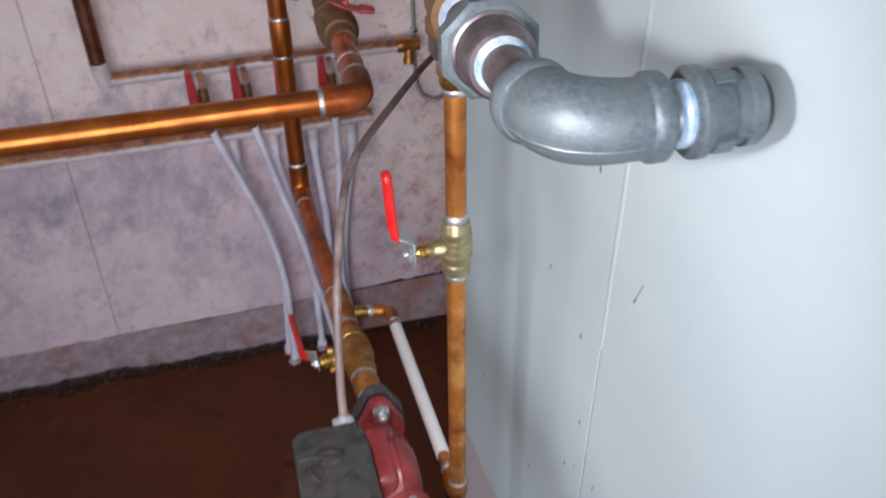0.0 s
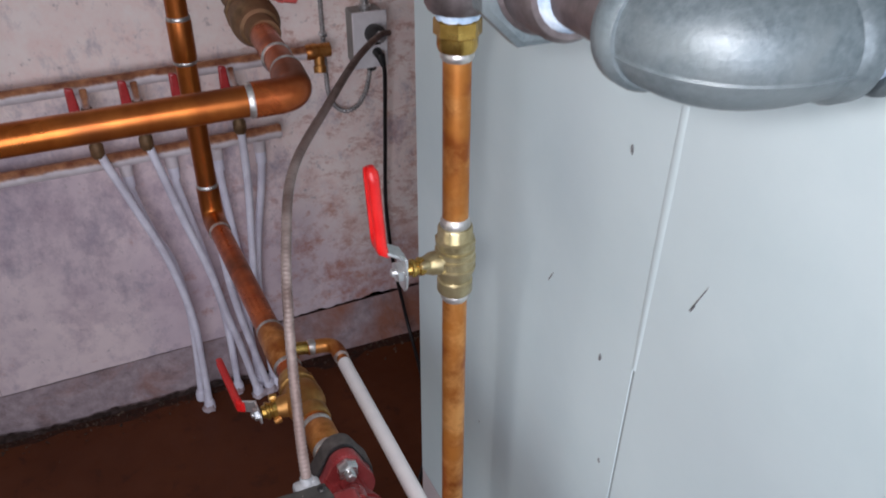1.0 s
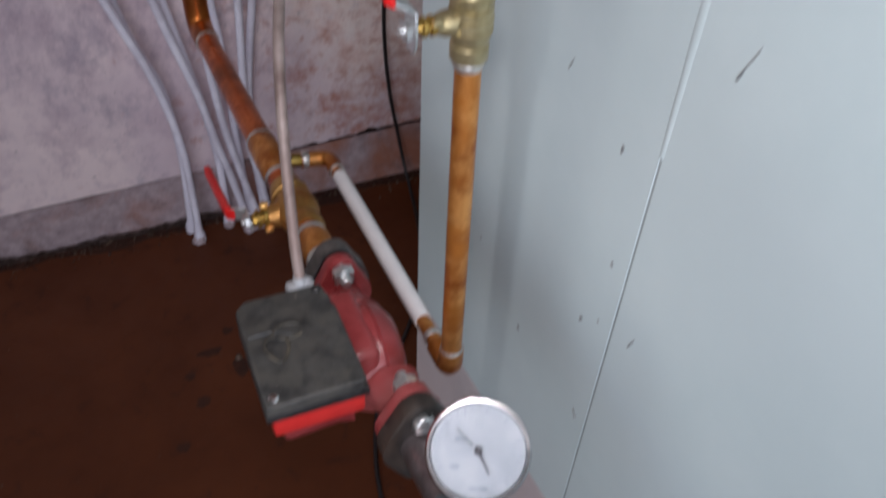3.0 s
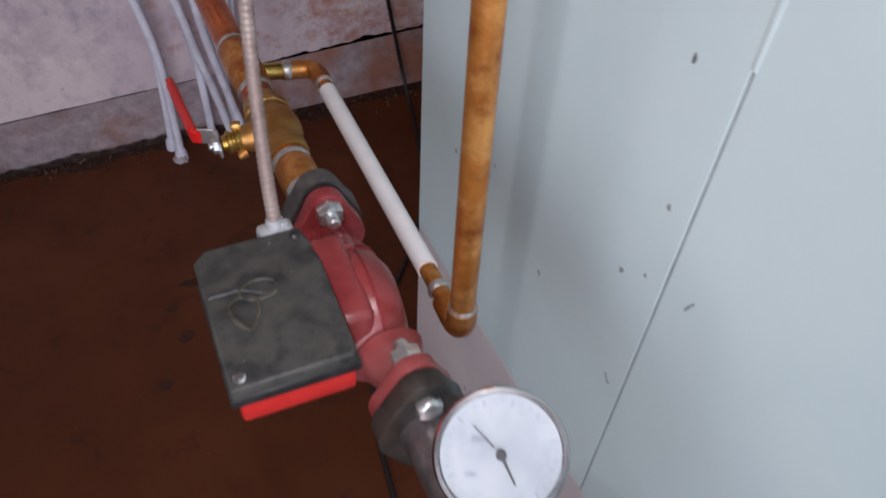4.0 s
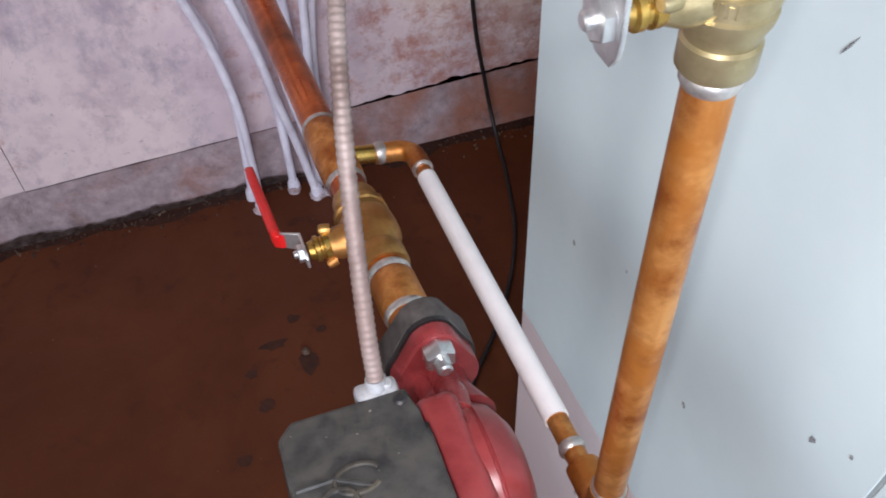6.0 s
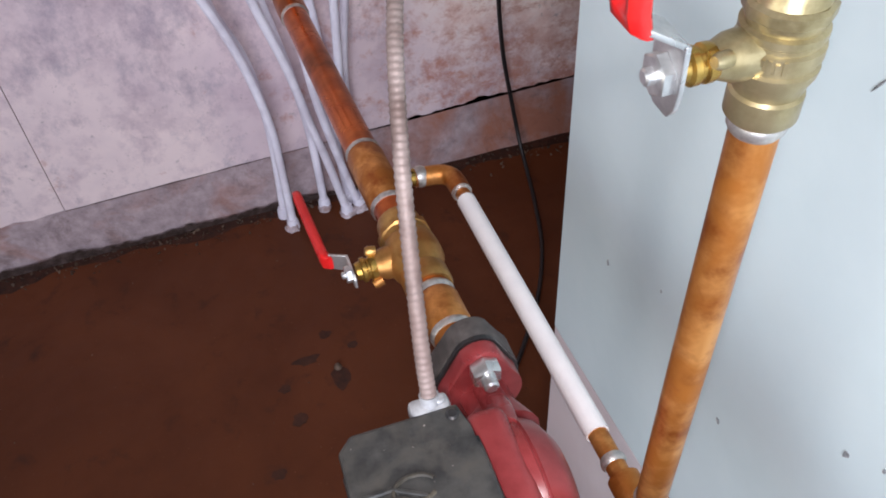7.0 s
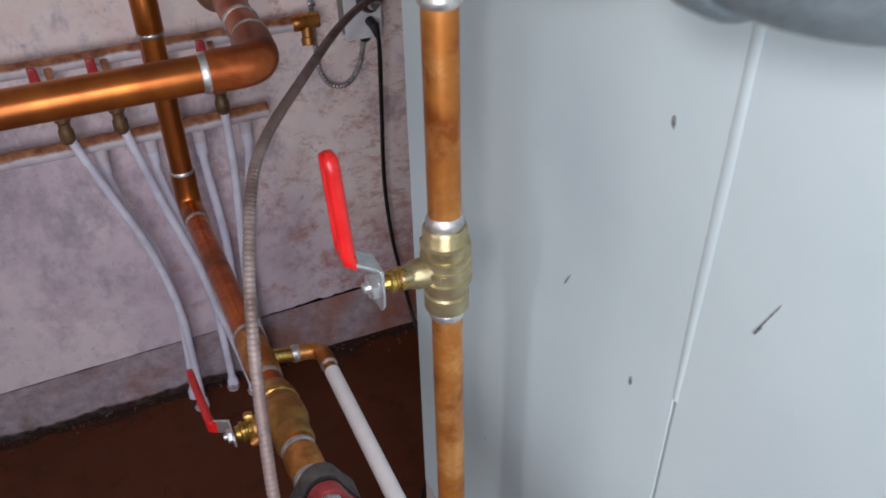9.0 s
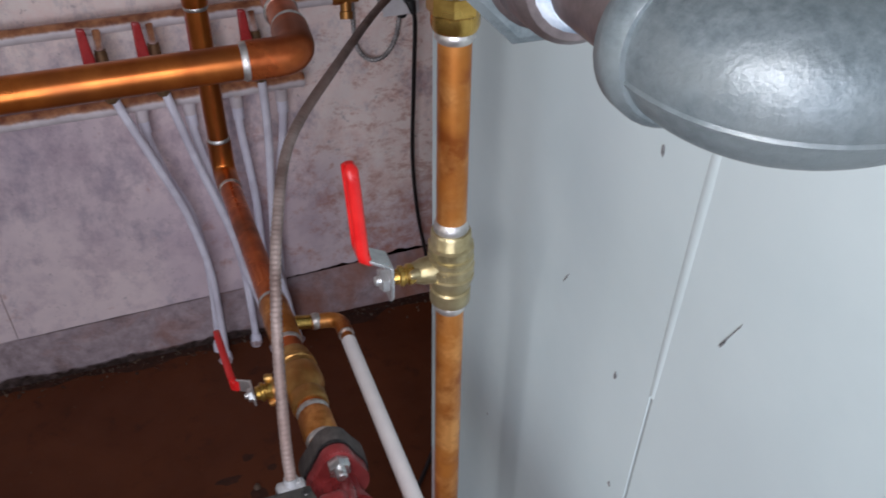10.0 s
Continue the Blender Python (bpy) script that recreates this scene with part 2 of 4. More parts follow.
def wall_paint():
    """Old whitewash: chalky white, grey-blue patches and rusty blotches, with uneven light put into the colour."""
    m, n, l, b = material("stained_whitewash", 0.75)
    c = n.new("ShaderNodeTexCoord")
    s = n.new("ShaderNodeSeparateXYZ")
    l.new(c.outputs["Object"], s.inputs[0])
    broad = noise_node(n, l, 2.2, 5, 0.6, 0.3)
    mid = noise_node(n, l, 9, 8, 0.68)
    fine = noise_node(n, l, 55, 5, 0.7)
    col = ramp(n, l, broad, [(0.34, (0.62, 0.50, 0.545)), (0.60, (0.86, 0.71, 0.70))])
    col = mixed(n, l, ramp(n, l, mid, [(0.48, (0, 0, 0)), (0.62, (0.6, 0.6, 0.6))]), col, (0.52, 0.40, 0.45))
    # rust blotches, more of them towards the east corner
    shift = n.new("ShaderNodeMapRange")
    shift.inputs[1].default_value, shift.inputs[2].default_value = -0.2, 0.55
    shift.inputs[3].default_value, shift.inputs[4].default_value = -0.12, 0.12
    l.new(s.outputs[0], shift.inputs[0])
    blot = noise_node(n, l, 16, 8, 0.72)
    add = n.new("ShaderNodeMath")
    add.operation = "ADD"
    l.new(blot, add.inputs[0]), l.new(shift.outputs[0], add.inputs[1])
    col = mixed(n, l, ramp(n, l, add.outputs[0], [(0.50, (0, 0, 0)), (0.66, (0.85, 0.85, 0.85))]), col, (0.46, 0.19, 0.14))
    # older cream-pink coat above the pipes, with a ragged lower limit; by the outlet it also paints in brighter light
    rag = n.new("ShaderNodeMath")
    rag.operation = "MULTIPLY_ADD"
    rag.inputs[1].default_value = 0.55
    l.new(mid, rag.inputs[0]), l.new(s.outputs[2], rag.inputs[2])
    # brings the pale coat lower by the outlet, where the wall is lit more
    lift = n.new("ShaderNodeMapRange")
    lift.inputs[1].default_value, lift.inputs[2].default_value = 0.02, 0.32
    lift.inputs[3].default_value, lift.inputs[4].default_value = 0.0, 0.45
    l.new(s.outputs[0], lift.inputs[0])
    tot = n.new("ShaderNodeMath")
    tot.operation = "ADD"
    l.new(rag.outputs[0], tot.inputs[0]), l.new(lift.outputs[0], tot.inputs[1])
    cream = ramp(n, l, blot, [(0.38, (0.96, 0.84, 0.785)), (0.62, (0.93, 0.735, 0.68)), (0.76, (0.70, 0.46, 0.39))])
    coat = n.new("ShaderNodeMapRange")
    coat.inputs[1].default_value, coat.inputs[2].default_value = 0.92, 1.14
    l.new(tot.outputs[0], coat.inputs[0])
    col = mixed(n, l, coat.outputs[0], col, cream)
    # rust flecks and smears, crowded towards the east end
    crowd = n.new("ShaderNodeMapRange")
    crowd.inputs[1].default_value, crowd.inputs[2].default_value = -0.25, 0.35
    crowd.inputs[3].default_value, crowd.inputs[4].default_value = -0.10, 0.06
    l.new(s.outputs[0], crowd.inputs[0])
    fleck = noise_node(n, l, 15, 9, 0.8, 0.25, stretch=(1, 1, 1.6))
    fadd = n.new("ShaderNodeMath")
    fadd.operation = "ADD"
    l.new(fleck, fadd.inputs[0]), l.new(crowd.outputs[0], fadd.inputs[1])
    col = mixed(n, l, ramp(n, l, fadd.outputs[0], [(0.555, (0, 0, 0)), (0.66, (0.7, 0.7, 0.7))]), col, (0.54, 0.25, 0.175))
    # grey-violet smears: real smudges, and shade put into the colour
    smear_noise = noise_node(n, l, 13, 9, 0.74, stretch=(1, 1, 0.75))
    # denser behind the tubes and the manifolds, cleaner low down; darker west than by the outlet, as the light falls
    total = smear_noise
    for axis, lo, hi, v0, v1 in ((0, -0.05, 0.22, 0.04, -0.03), (2, 0.30, 0.52, -0.08, 0.03), (2, 0.74, 0.90, 0.0, -0.10)):
        smear_shade = n.new("ShaderNodeMapRange")
        smear_shade.inputs[1].default_value, smear_shade.inputs[2].default_value = lo, hi
        smear_shade.inputs[3].default_value, smear_shade.inputs[4].default_value = v0, v1
        l.new(s.outputs[axis], smear_shade.inputs[0])
        madd = n.new("ShaderNodeMath")
        madd.operation = "ADD"
        l.new(total, madd.inputs[0]), l.new(smear_shade.outputs[0], madd.inputs[1])
        total = madd.outputs[0]
    smudge_shade = ramp(n, l, noise_node(n, l, 5, 5, 0.6), [(0.40, (0.36, 0.27, 0.33)), (0.60, (0.29, 0.265, 0.34))])
    col = mixed(n, l, ramp(n, l, total, [(0.50, (0, 0, 0)), (0.70, (0.74, 0.74, 0.74))]), col, smudge_shade)
    # dark specks
    col = mixed(n, l, ramp(n, l, fine, [(0.62, (0, 0, 0)), (0.72, (0.6, 0.6, 0.6))]), col, (0.30, 0.24, 0.25))
    l.new(col, b.inputs["Base Color"])
    bumped(n, l, b, mid, 0.25, 0.005)
    return m


WHITEWASH = wall_paint()


def floor_paint():
    m, n, l, b = material("red_floor_paint", 0.5, spec=0.25)
    wide = noise_node(n, l, 2.5, 5, 0.6, 0.4)
    mid = noise_node(n, l, 14, 5, 0.65, 0.3)
    fine = noise_node(n, l, 160, 3, 0.6)
    col = ramp(n, l, wide, [(0.3, (0.074, 0.0180, 0.0048)), (0.7, (0.126, 0.0345, 0.0105))])
    col = mixed(n, l, ramp(n, l, mid, [(0.58, (0, 0, 0)), (0.74, (0.7, 0.7, 0.7))]), col, (0.040, 0.015, 0.010))
    col = mixed(n, l, ramp(n, l, fine, [(0.68, (0, 0, 0)), (0.8, (0.5, 0.5, 0.5))]), col, (0.26, 0.14, 0.09))
    l.new(col, b.inputs["Base Color"])
    l.new(ramp(n, l, mid, [(0.3, (0.45,) * 3), (0.7, (0.68,) * 3)]), b.inputs["Roughness"])
    bumped(n, l, b, mid, 0.12, 0.004)
    return m


FLOOR_PAINT = floor_paint()
LUMP = mottled("pale_plaster", (0.36, 0.29, 0.30), (0.66, 0.58, 0.62), 90, (0.8, 0.9), 0.0, 0.5, 30, (0.30, 0.17, 0.14))
MOULD = mottled("dark_mould", (0.09, 0.04, 0.032), (0.26, 0.15, 0.12), 70, (0.8, 0.9), 0.0, 0.3, 20)
SOIL = mottled("damp_soil", (0.045, 0.026, 0.020), (0.17, 0.115, 0.105), 55, (0.8, 0.95), 0.0, 0.5, 24, (0.05, 0.026, 0.018), dist=0.003)
STAIN = mottled("dark_floor_stain", (0.026, 0.008, 0.003), (0.062, 0.017, 0.006), 60, (0.85, 0.95), 0.0, 0.1, 20)
PANEL_WHITE = mottled("white_panel_paint", (0.555, 0.675, 0.69), (0.615, 0.73, 0.742), 5, (0.34, 0.46), 0.0, 0.02, 2.2, (0.58, 0.685, 0.70))
PANEL_LOW = mottled("pinkish_plinth", (0.58, 0.53, 0.535), (0.65, 0.60, 0.605), 8, (0.38, 0.5), 0.0, 0.03, 3, (0.62, 0.54, 0.54))
JOINT_GREY = mottled("joint_filler", (0.26, 0.315, 0.325), (0.37, 0.43, 0.44), 40, (0.5, 0.6), 0.0, 0.1, 6)
PLASTER = mottled("plain_plaster", (0.58, 0.55, 0.54), (0.68, 0.65, 0.63), 20, (0.8, 0.9), 0.0, 0.2, 3)


# ---- mesh helpers ----
def part(name, bm, mat, parent=None, label="", smooth=40):
    me = bpy.data.meshes.new(name)
    bmesh.ops.recalc_face_normals(bm, faces=bm.faces)
    bm.to_mesh(me)
    bm.free()
    me.materials.append(mat)
    if smooth:
        me.polygons.foreach_set("use_smooth", [True] * len(me.polygons))
        me.set_sharp_from_angle(angle=radians(smooth))
        total = sum(f.area for f in me.polygons)
        me.polygons.foreach_set("use_smooth", [len(f.vertices) < 5 and f.area < 0.1 * total for f in me.polygons])
    ob = new(name, me)
    if parent:
        ob.parent = parent
    if label:
        ob["label"] = label
    return ob


def thing(name, label, category, group="", base=(0, 0, 0)):
    ob = new(name)
    ob.empty_display_size = 0.03
    return tagged(ob, label, category, group)


def frames_along(pts):
    pts = [Vector(p) for p in pts]
    dirs = []
    for i in range(len(pts)):
        a, b = pts[max(i - 1, 0)], pts[min(i + 1, len(pts) - 1)]
        dirs.append((b - a).normalized())
    up = Vector((0, 0, 1)) if abs(dirs[0].z) < 0.9 else Vector((1, 0, 0))
    u = dirs[0].cross(up).normalized()
    out = []
    for p, d in zip(pts, dirs):
        u = (u - d * u.dot(d)).normalized()
        out.append((p, d, u, d.cross(u)))
    return out


def sweep(bm, pts, radius, n=16, caps=True):
    """A round tube along points; radius is a number or one for each point."""
    rings = []
    for i, (p, d, u, v) in enumerate(frames_along(pts)):
        r = radius if isinstance(radius, (int, float)) else radius[i]
        rings.append([bm.verts.new(p + r * (math.cos(a) * u + math.sin(a) * v)) for a in (2 * math.pi * k / n for k in range(n))])
    for a, b in zip(rings, rings[1:]):
        for k in range(n):
            bm.faces.new((a[k], a[(k + 1) % n], b[(k + 1) % n], b[k]))
    if caps:
        bm.faces.new(rings[0][::-1]), bm.faces.new(rings[-1])
    return bm


def tube(pts, radius, n=16, caps=True):
    return sweep(bmesh.new(), pts, radius, n, caps)


def turned(a, b, profile, n=24, bm=None):
    """A turned piece on the line from a to b: profile of (share of the length, radius)."""
    a, b = Vector(a), Vector(b)
    bm = bm or bmesh.new()
    d = (b - a).normalized()
    up = Vector((0, 0, 1)) if abs(d.z) < 0.9 else Vector((1, 0, 0))
    u = d.cross(up).normalized()
    v = d.cross(u)
    rings = []
    for s, r in profile:
        p = a + (b - a) * s
        rings.append([bm.verts.new(p + r * (math.cos(t) * u + math.sin(t) * v)) for t in (2 * math.pi * (k + 0.5) / n for k in range(n))])
    for x, y in zip(rings, rings[1:]):
        for k in range(n):
            bm.faces.new((x[k], x[(k + 1) % n], y[(k + 1) % n], y[k]))
    bm.faces.new(rings[0][::-1]), bm.faces.new(rings[-1])
    return bm


def hexnut(a, b, r, n=6, bm=None, chamfer=0.12):
    return turned(a, b, [(0, r * 0.9), (chamfer, r), (1 - chamfer, r), (1, r * 0.9)], n, bm)


def rounded(pts, rad, steps=6):
    """The polyline with its corners rounded."""
    pts = [Vector(p) for p in pts]
    out = [pts[0]]
    for a, b, c in zip(pts, pts[1:], pts[2:]):
        k = min(rad, (a - b).length * 0.49, (c - b).length * 0.49)
        p, q = b + (a - b).normalized() * k, b + (c - b).normalized() * k
        out += [p * (1 - t) ** 2 + 2 * b * t * (1 - t) + q * t * t for t in (i / steps for i in range(steps + 1))]
    return out + [pts[-1]]


def curved(pts, steps=8):
    """A smooth curve through the points."""
    p = [Vector(q) for q in pts]
    p = [2 * p[0] - p[1]] + p + [2 * p[-1] - p[-2]]
    out = []
    for a, b, c, d in zip(p, p[1:], p[2:], p[3:]):
        for i in range(steps):
            t = i / steps
            out.append(0.5 * (2 * b + (c - a) * t + (2 * a - 5 * b + 4 * c - d) * t * t + (3 * b - a - 3 * c + d) * t ** 3))
    return out + [p[-2]]


def block(x0, x1, y0, y1, z0, z1, bevel=0.0, segments=2, bm=None):
    bm2 = bmesh.new()
    bmesh.ops.create_cube(bm2, size=1)
    for v in bm2.verts:
        v.co = Vector((x0 + (v.co.x + 0.5) * (x1 - x0), y0 + (v.co.y + 0.5) * (y1 - y0), z0 + (v.co.z + 0.5) * (z1 - z0)))
    if bevel:
        bmesh.ops.bevel(bm2, geom=bm2.edges[:], offset=bevel, segments=segments, affect="EDGES", profile=0.5)
    return bm2


def extruded(outline, a, b, bevel=0.0):
    """A flat outline of 3D points, pushed from offset a to offset b (vectors)."""
    bm = bmesh.new()
    a, b = Vector(a), Vector(b)
    lo = [bm.verts.new(Vector(p) + a) for p in outline]
    hi = [bm.verts.new(Vector(p) + b) for p in outline]
    n = len(outline)
    bm.faces.new(lo[::-1]), bm.faces.new(hi)
    for k in range(n):
        bm.faces.new((lo[k], lo[(k + 1) % n], hi[(k + 1) % n], hi[k]))
    if bevel:
        bmesh.ops.bevel(bm, geom=[e for e in bm.edges], offset=bevel, segments=2, affect="EDGES", profile=0.5)
    return bm


def solder_ring(parent, at, along, r, w=0.007, mat=None):
    at, d = Vector(at), Vector(along).normalized()
    return part("solder_ring", turned(at - d * w / 2, at + d * w / 2, [(0, r), (0.3, r + 0.0016), (0.7, r + 0.0014), (1, r)], 20), mat or SOLDER, parent, "silvery solder joint")


def structure(name, bm, mat, label, category, smooth=0):
    return tagged(part(name, bm, mat, None, label, smooth), label, category, kind="structure")


# ---- the room ----
WX, EX, SY, NY, TOP, FZ = -2.2, 1.3, -1.82, 1.352, 2.45, -0.03
structure("floor", block(WX - 0.1, EX + 0.1, SY - 0.1, NY + 0.15, -0.15, FZ), FLOOR_PAINT, "reddish-brown painted concrete floor, stained and dusty", "floor")
structure("ceiling", block(WX - 0.1, EX + 0.1, SY - 0.1, NY + 0.15, TOP, TOP + 0.1), PLASTER, "plain pale ceiling", "ceiling")
structure("wall_east", block(EX, EX + 0.1, SY, NY, FZ, TOP), WHITEWASH, "whitewashed side wall", "wall")
north = structure("wall_north", block(WX, EX, NY + 0.006, NY + 0.13, FZ, TOP), WHITEWASH, "old whitewashed wall with rust stains", "wall")


def wall_with_opening(name, axis, at, thick, lo, hi, a0, a1, z0, z1, label):
    """A wall square to x or y, with one opening through it."""
    bm = bmesh.new()
    for p0, p1, q0, q1 in ((lo, a0, FZ, TOP), (a1, hi, FZ, TOP), (a0, a1, FZ, z0), (a0, a1, z1, TOP)):
        if q1 - q0 < 0.001:
            continue
        b2 = block(at, at + thick, p0, p1, q0, q1) if axis == "x" else block(p0, p1, at, at + thick, q0, q1)
        tmp = bpy.data.meshes.new("tmp")
        b2.to_mesh(tmp), b2.free()
        bm.from_mesh(tmp)
        bpy.data.meshes.remove(tmp)
    return structure(name, bm, PLASTER, label, "wall")


wall_with_opening("wall_west", "x", WX - 0.1, 0.1, SY, NY, -1.4, -0.1, 0.8, 2.1, "plain plaster wall with a window opening")
wall_with_opening("wall_south", "y", SY - 0.1, 0.1, WX, EX, -2.12, -0.08, FZ, 2.2, "plain plaster wall with a wide doorway")


def sheet_bottom(x):
    return 0.098 + (x + 0.62) * 0.027


def wall_sheet(x0, x1, jag):
    """A big thin board on the north wall with a slightly broken lower edge."""
    rnd = random.Random(int(1000 * x0) + 7)
    cols = max(4, int((x1 - x0) / 0.035))
    outline = []
    for k in range(cols + 1):
        x = x0 + (x1 - x0) * k / cols
        outline.append((x, 1.338, sheet_bottom(x) + rnd.uniform(-jag, jag)))
    outline += [(x1, 1.338, TOP), (x0, 1.338, TOP)]
    return extruded(outline, (0, 0, 0), (0, 0.012, 0))


for x0, x1, jag in ((-2.2, -0.6216, 0.006), (-0.6196, 0.62, 0.0025), (0.6235, 1.3, 0.002)):
    part("board", wall_sheet(x0, x1, jag), WHITEWASH, north, "", 0)


def curb():
    """Rough concrete upstand at the foot of the wall."""
    rnd = random.Random(5)
    bm = bmesh.new()
    cols, rows = 150, 6
    grid = []
    for i in range(cols + 1):
        x = WX + (EX - WX) * i / cols
        col = []
        for j in range(rows + 1):
            z = FZ + 0.175 * j / rows
            rough = 0.010 if x < -0.62 else 0.0025
            y = 1.350 - 0.026 * (1 - j / rows) + noise.noise(Vector((x * 14, z * 30, 2))) * rough
            y = max(y, 1.31)
            col.append(bm.verts.new((x, min(y, 1.3545), z)))
        grid.append(col)
    for i in range(cols):
        for j in range(rows):
            bm.faces.new((grid[i][j], grid[i + 1][j], grid[i + 1][j + 1], grid[i][j + 1]))
    back = [[bm.verts.new((WX + (EX - WX) * i / cols, 1.3575, z)) for z in (FZ, 0.145)] for i in range(cols + 1)]
    for i in range(cols):
        bm.faces.new((grid[i][rows], grid[i + 1][rows], back[i + 1][1], back[i][1]))
    return bm


def mould_line():
    """Ragged dark growth along the lower edge of the boards."""
    bm = bmesh.new()
    low, high = [], []
    for k in range(241):
        x = -0.62 + 1.3 * k / 240
        grow = 0.06 + 0.94 * min(1.0, max(0.0, (x + 0.05) / 0.3))
        a = 0.5 + 0.5 * noise.noise(Vector((x * 23, 1.5, 0)))
        b = 0.5 + 0.5 * noise.noise(Vector((x * 61, 7.5, 0)))
        z = sheet_bottom(x)
        low.append(bm.verts.new((x, 1.3372, z - 0.001)))
        high.append(bm.verts.new((x, 1.3372, z + 0.0005 + grow * (0.018 * a * a + 0.010 * b * b))))
    for k in range(240):
        bm.faces.new((low[k], low[k + 1], high[k + 1], high[k]))
    bmesh.ops.solidify(bm, geom=bm.faces[:], thickness=0.002)
    return bm


part("mould_line", mould_line(), MOULD, north, "dark ragged mould along the board edge", 0)
def curb_dirt():
    """Ragged crust of soot and soil on the lower part of the curb."""
    bm = bmesh.new()
    low, high = [], []
    for k in range(421):
        x = -1.25 + 1.33 * k / 420
        a = 0.5 + 0.5 * noise.noise(Vector((x * 9, 3.5, 0)))
        b = 0.5 + 0.5 * noise.noise(Vector((x * 47, 9.5, 0)))
        c = 0.5 + 0.5 * noise.noise(Vector((x * 130, 5.5, 0)))
        h = (0.004 + 0.020 * a * a + 0.012 * b * b + 0.005 * c) * min(1.0, (420 - k) / 60 + 0.05)
        low.append(bm.verts.new((x, 1.3120, FZ)))
        high.append(bm.verts.new((x, 1.3130 + h * 0.15, FZ + h)))
    for k in range(420):
        bm.faces.new((low[k], low[k + 1], high[k + 1], high[k]))
    bmesh.ops.solidify(bm, geom=bm.faces[:], thickness=0.003)
    return bm


tagged(part("soil_crust", curb_dirt(), SOIL, None, "", 0), "dark ragged crust of soil along the foot of the curb", "dirt", kind="stuff")
structure("curb", curb(), CONCRETE, "dirty rough concrete upstand along the foot of the wall", "curb", 40)

# ---- white partition beside the pipes ----
PX, PE, SEAM = 0.131, 0.418, -0.064
partition = new("partition")
tagged(partition, "white-painted partition of flush boards with small chips and scratches", "partition", kind="structure")
def plinth_top(y):
    return 0.462 + min(PE - y, 0.48) * 0.13


def seam_y(z):
    """The joint leans a little to the south as it rises."""
    return SEAM - 0.034 * (z - 0.75)


for south in (False, True):
    ya, yb = (SY, SY) if south else (PE, PE)
    gap = -0.0015 if south else 0.0015
    za, zs = plinth_top(ya) + 0.0015, plinth_top(SEAM) + 0.0015
    outline = [(PX, seam_y(zs) + gap, zs), (PX, ya, za), (PX, yb, TOP), (PX, seam_y(TOP) + gap, TOP)]
    part("panel", extruded(outline, (0, 0, 0), (0.016, 0, 0), 0.0008), PANEL_WHITE, partition, "white painted board", 30)
outline = [(PX, SY, FZ), (PX, PE, FZ), (PX, PE, plinth_top(PE) - 0.0015), (PX, PE - 0.48, plinth_top(-1) - 0.0015), (PX, SY, plinth_top(SY) - 0.0015)]
part("panel", extruded(outline, (0.0005, 0, 0), (0.016, 0, 0), 0.0008), PANEL_LOW, partition, "pinkish-white plinth board", 30)
part("backing", block(PX + 0.0165, PX + 0.07, SY, PE - 0.002, FZ, TOP), JOINT_GREY, partition, "", 0)
# the joint is filled and painted over above, an open grey groove below
def joint_bead(z0, z1, half, proud, count):
    """A low rounded bead of filler along the joint, a little uneven."""
    bm = bmesh.new()
    rows = []
    for z in np.linspace(z0, z1, count):
        y = seam_y(z) + noise.noise(Vector((0, 0, z * 6))) * 0.0012
        w = half * (0.62 + 0.38 * min(1.0, max(0.0, (z - 1.08) / 0.12))) * (1 + 0.18 * noise.noise(Vector((3, 0, z * 17))))
        rows.append([bm.verts.new((PX + 0.004 - (proud + 0.004) * (1 - u * u) ** 0.5, y + u * w, z)) for u in (-1, -0.93, -0.75, -0.4, 0, 0.4, 0.75, 0.93, 1)])
    for a, b in zip(rows, rows[1:]):
        for k in range(8):
            bm.faces.new((a[k], a[k + 1], b[k + 1], b[k]))
    return bm


part("joint_strip", joint_bead(1.09, TOP, 0.0090, 0.0007, 70), PANEL_WHITE, partition, "painted-over filler in the joint")
part("joint_strip", joint_bead(plinth_top(SEAM), 1.09, 0.0070, -0.0005, 44), JOINT_GREY, partition, "bare grey filler in the joint")


def chip(y, z, w, h, tilt=0.0, seed=1, mat=None):
    rnd = random.Random(seed)
    pts = []
    for k in range(9):
        a = 2 * math.pi * k / 9
        r = rnd.uniform(0.6, 1.15)
        u, v = r * w / 2 * math.cos(a), r * h / 2 * math.sin(a)
        c, s = math.cos(radians(tilt)), math.sin(radians(tilt))
        pts.append((PX, y + u * c - v * s, z + u * s + v * c))
    return part("chip", extruded(pts, (-0.0006, 0, 0), (0.0002, 0, 0)), mat or CHIP_DARK, partition, "", 0)


CHIPS = [(-0.033, 1.276, 0.004, 0.010), (-0.028, 1.066, 0.005, 0.009), (0.094, 0.7205, 0.004, 0.008), (-0.020, 0.853, 0.006, 0.009),
         (-0.048, 0.954, 0.005, 0.007), (0.306, 0.704, 0.004, 0.008), (-0.047, 0.877, 0.003, 0.005), (0.209, 0.766, 0.003, 0.005), (0.225, 0.306, 0.005, 0.006)]
for k, (y, z, w, h) in enumerate(CHIPS):
    chip(y, z, w, h, 20 * math.sin(k * 2.3), k)
for y, z, w, h, tilt, seed in ((-0.1325, 1.203, 0.040, 0.0011, 115, 51), (-0.129, 1.194, 0.012, 0.0017, 113, 52), (-0.098, 0.899, 0.018, 0.0016, 112, 53),
                               (0.066, 1.093, 0.016, 0.0018, 120, 54), (-0.041, 0.727, 0.011, 0.0022, 60, 57), (-0.045, 0.722, 0.009, 0.0016, 130, 58)):
    chip(y, z, w, h, tilt, seed)


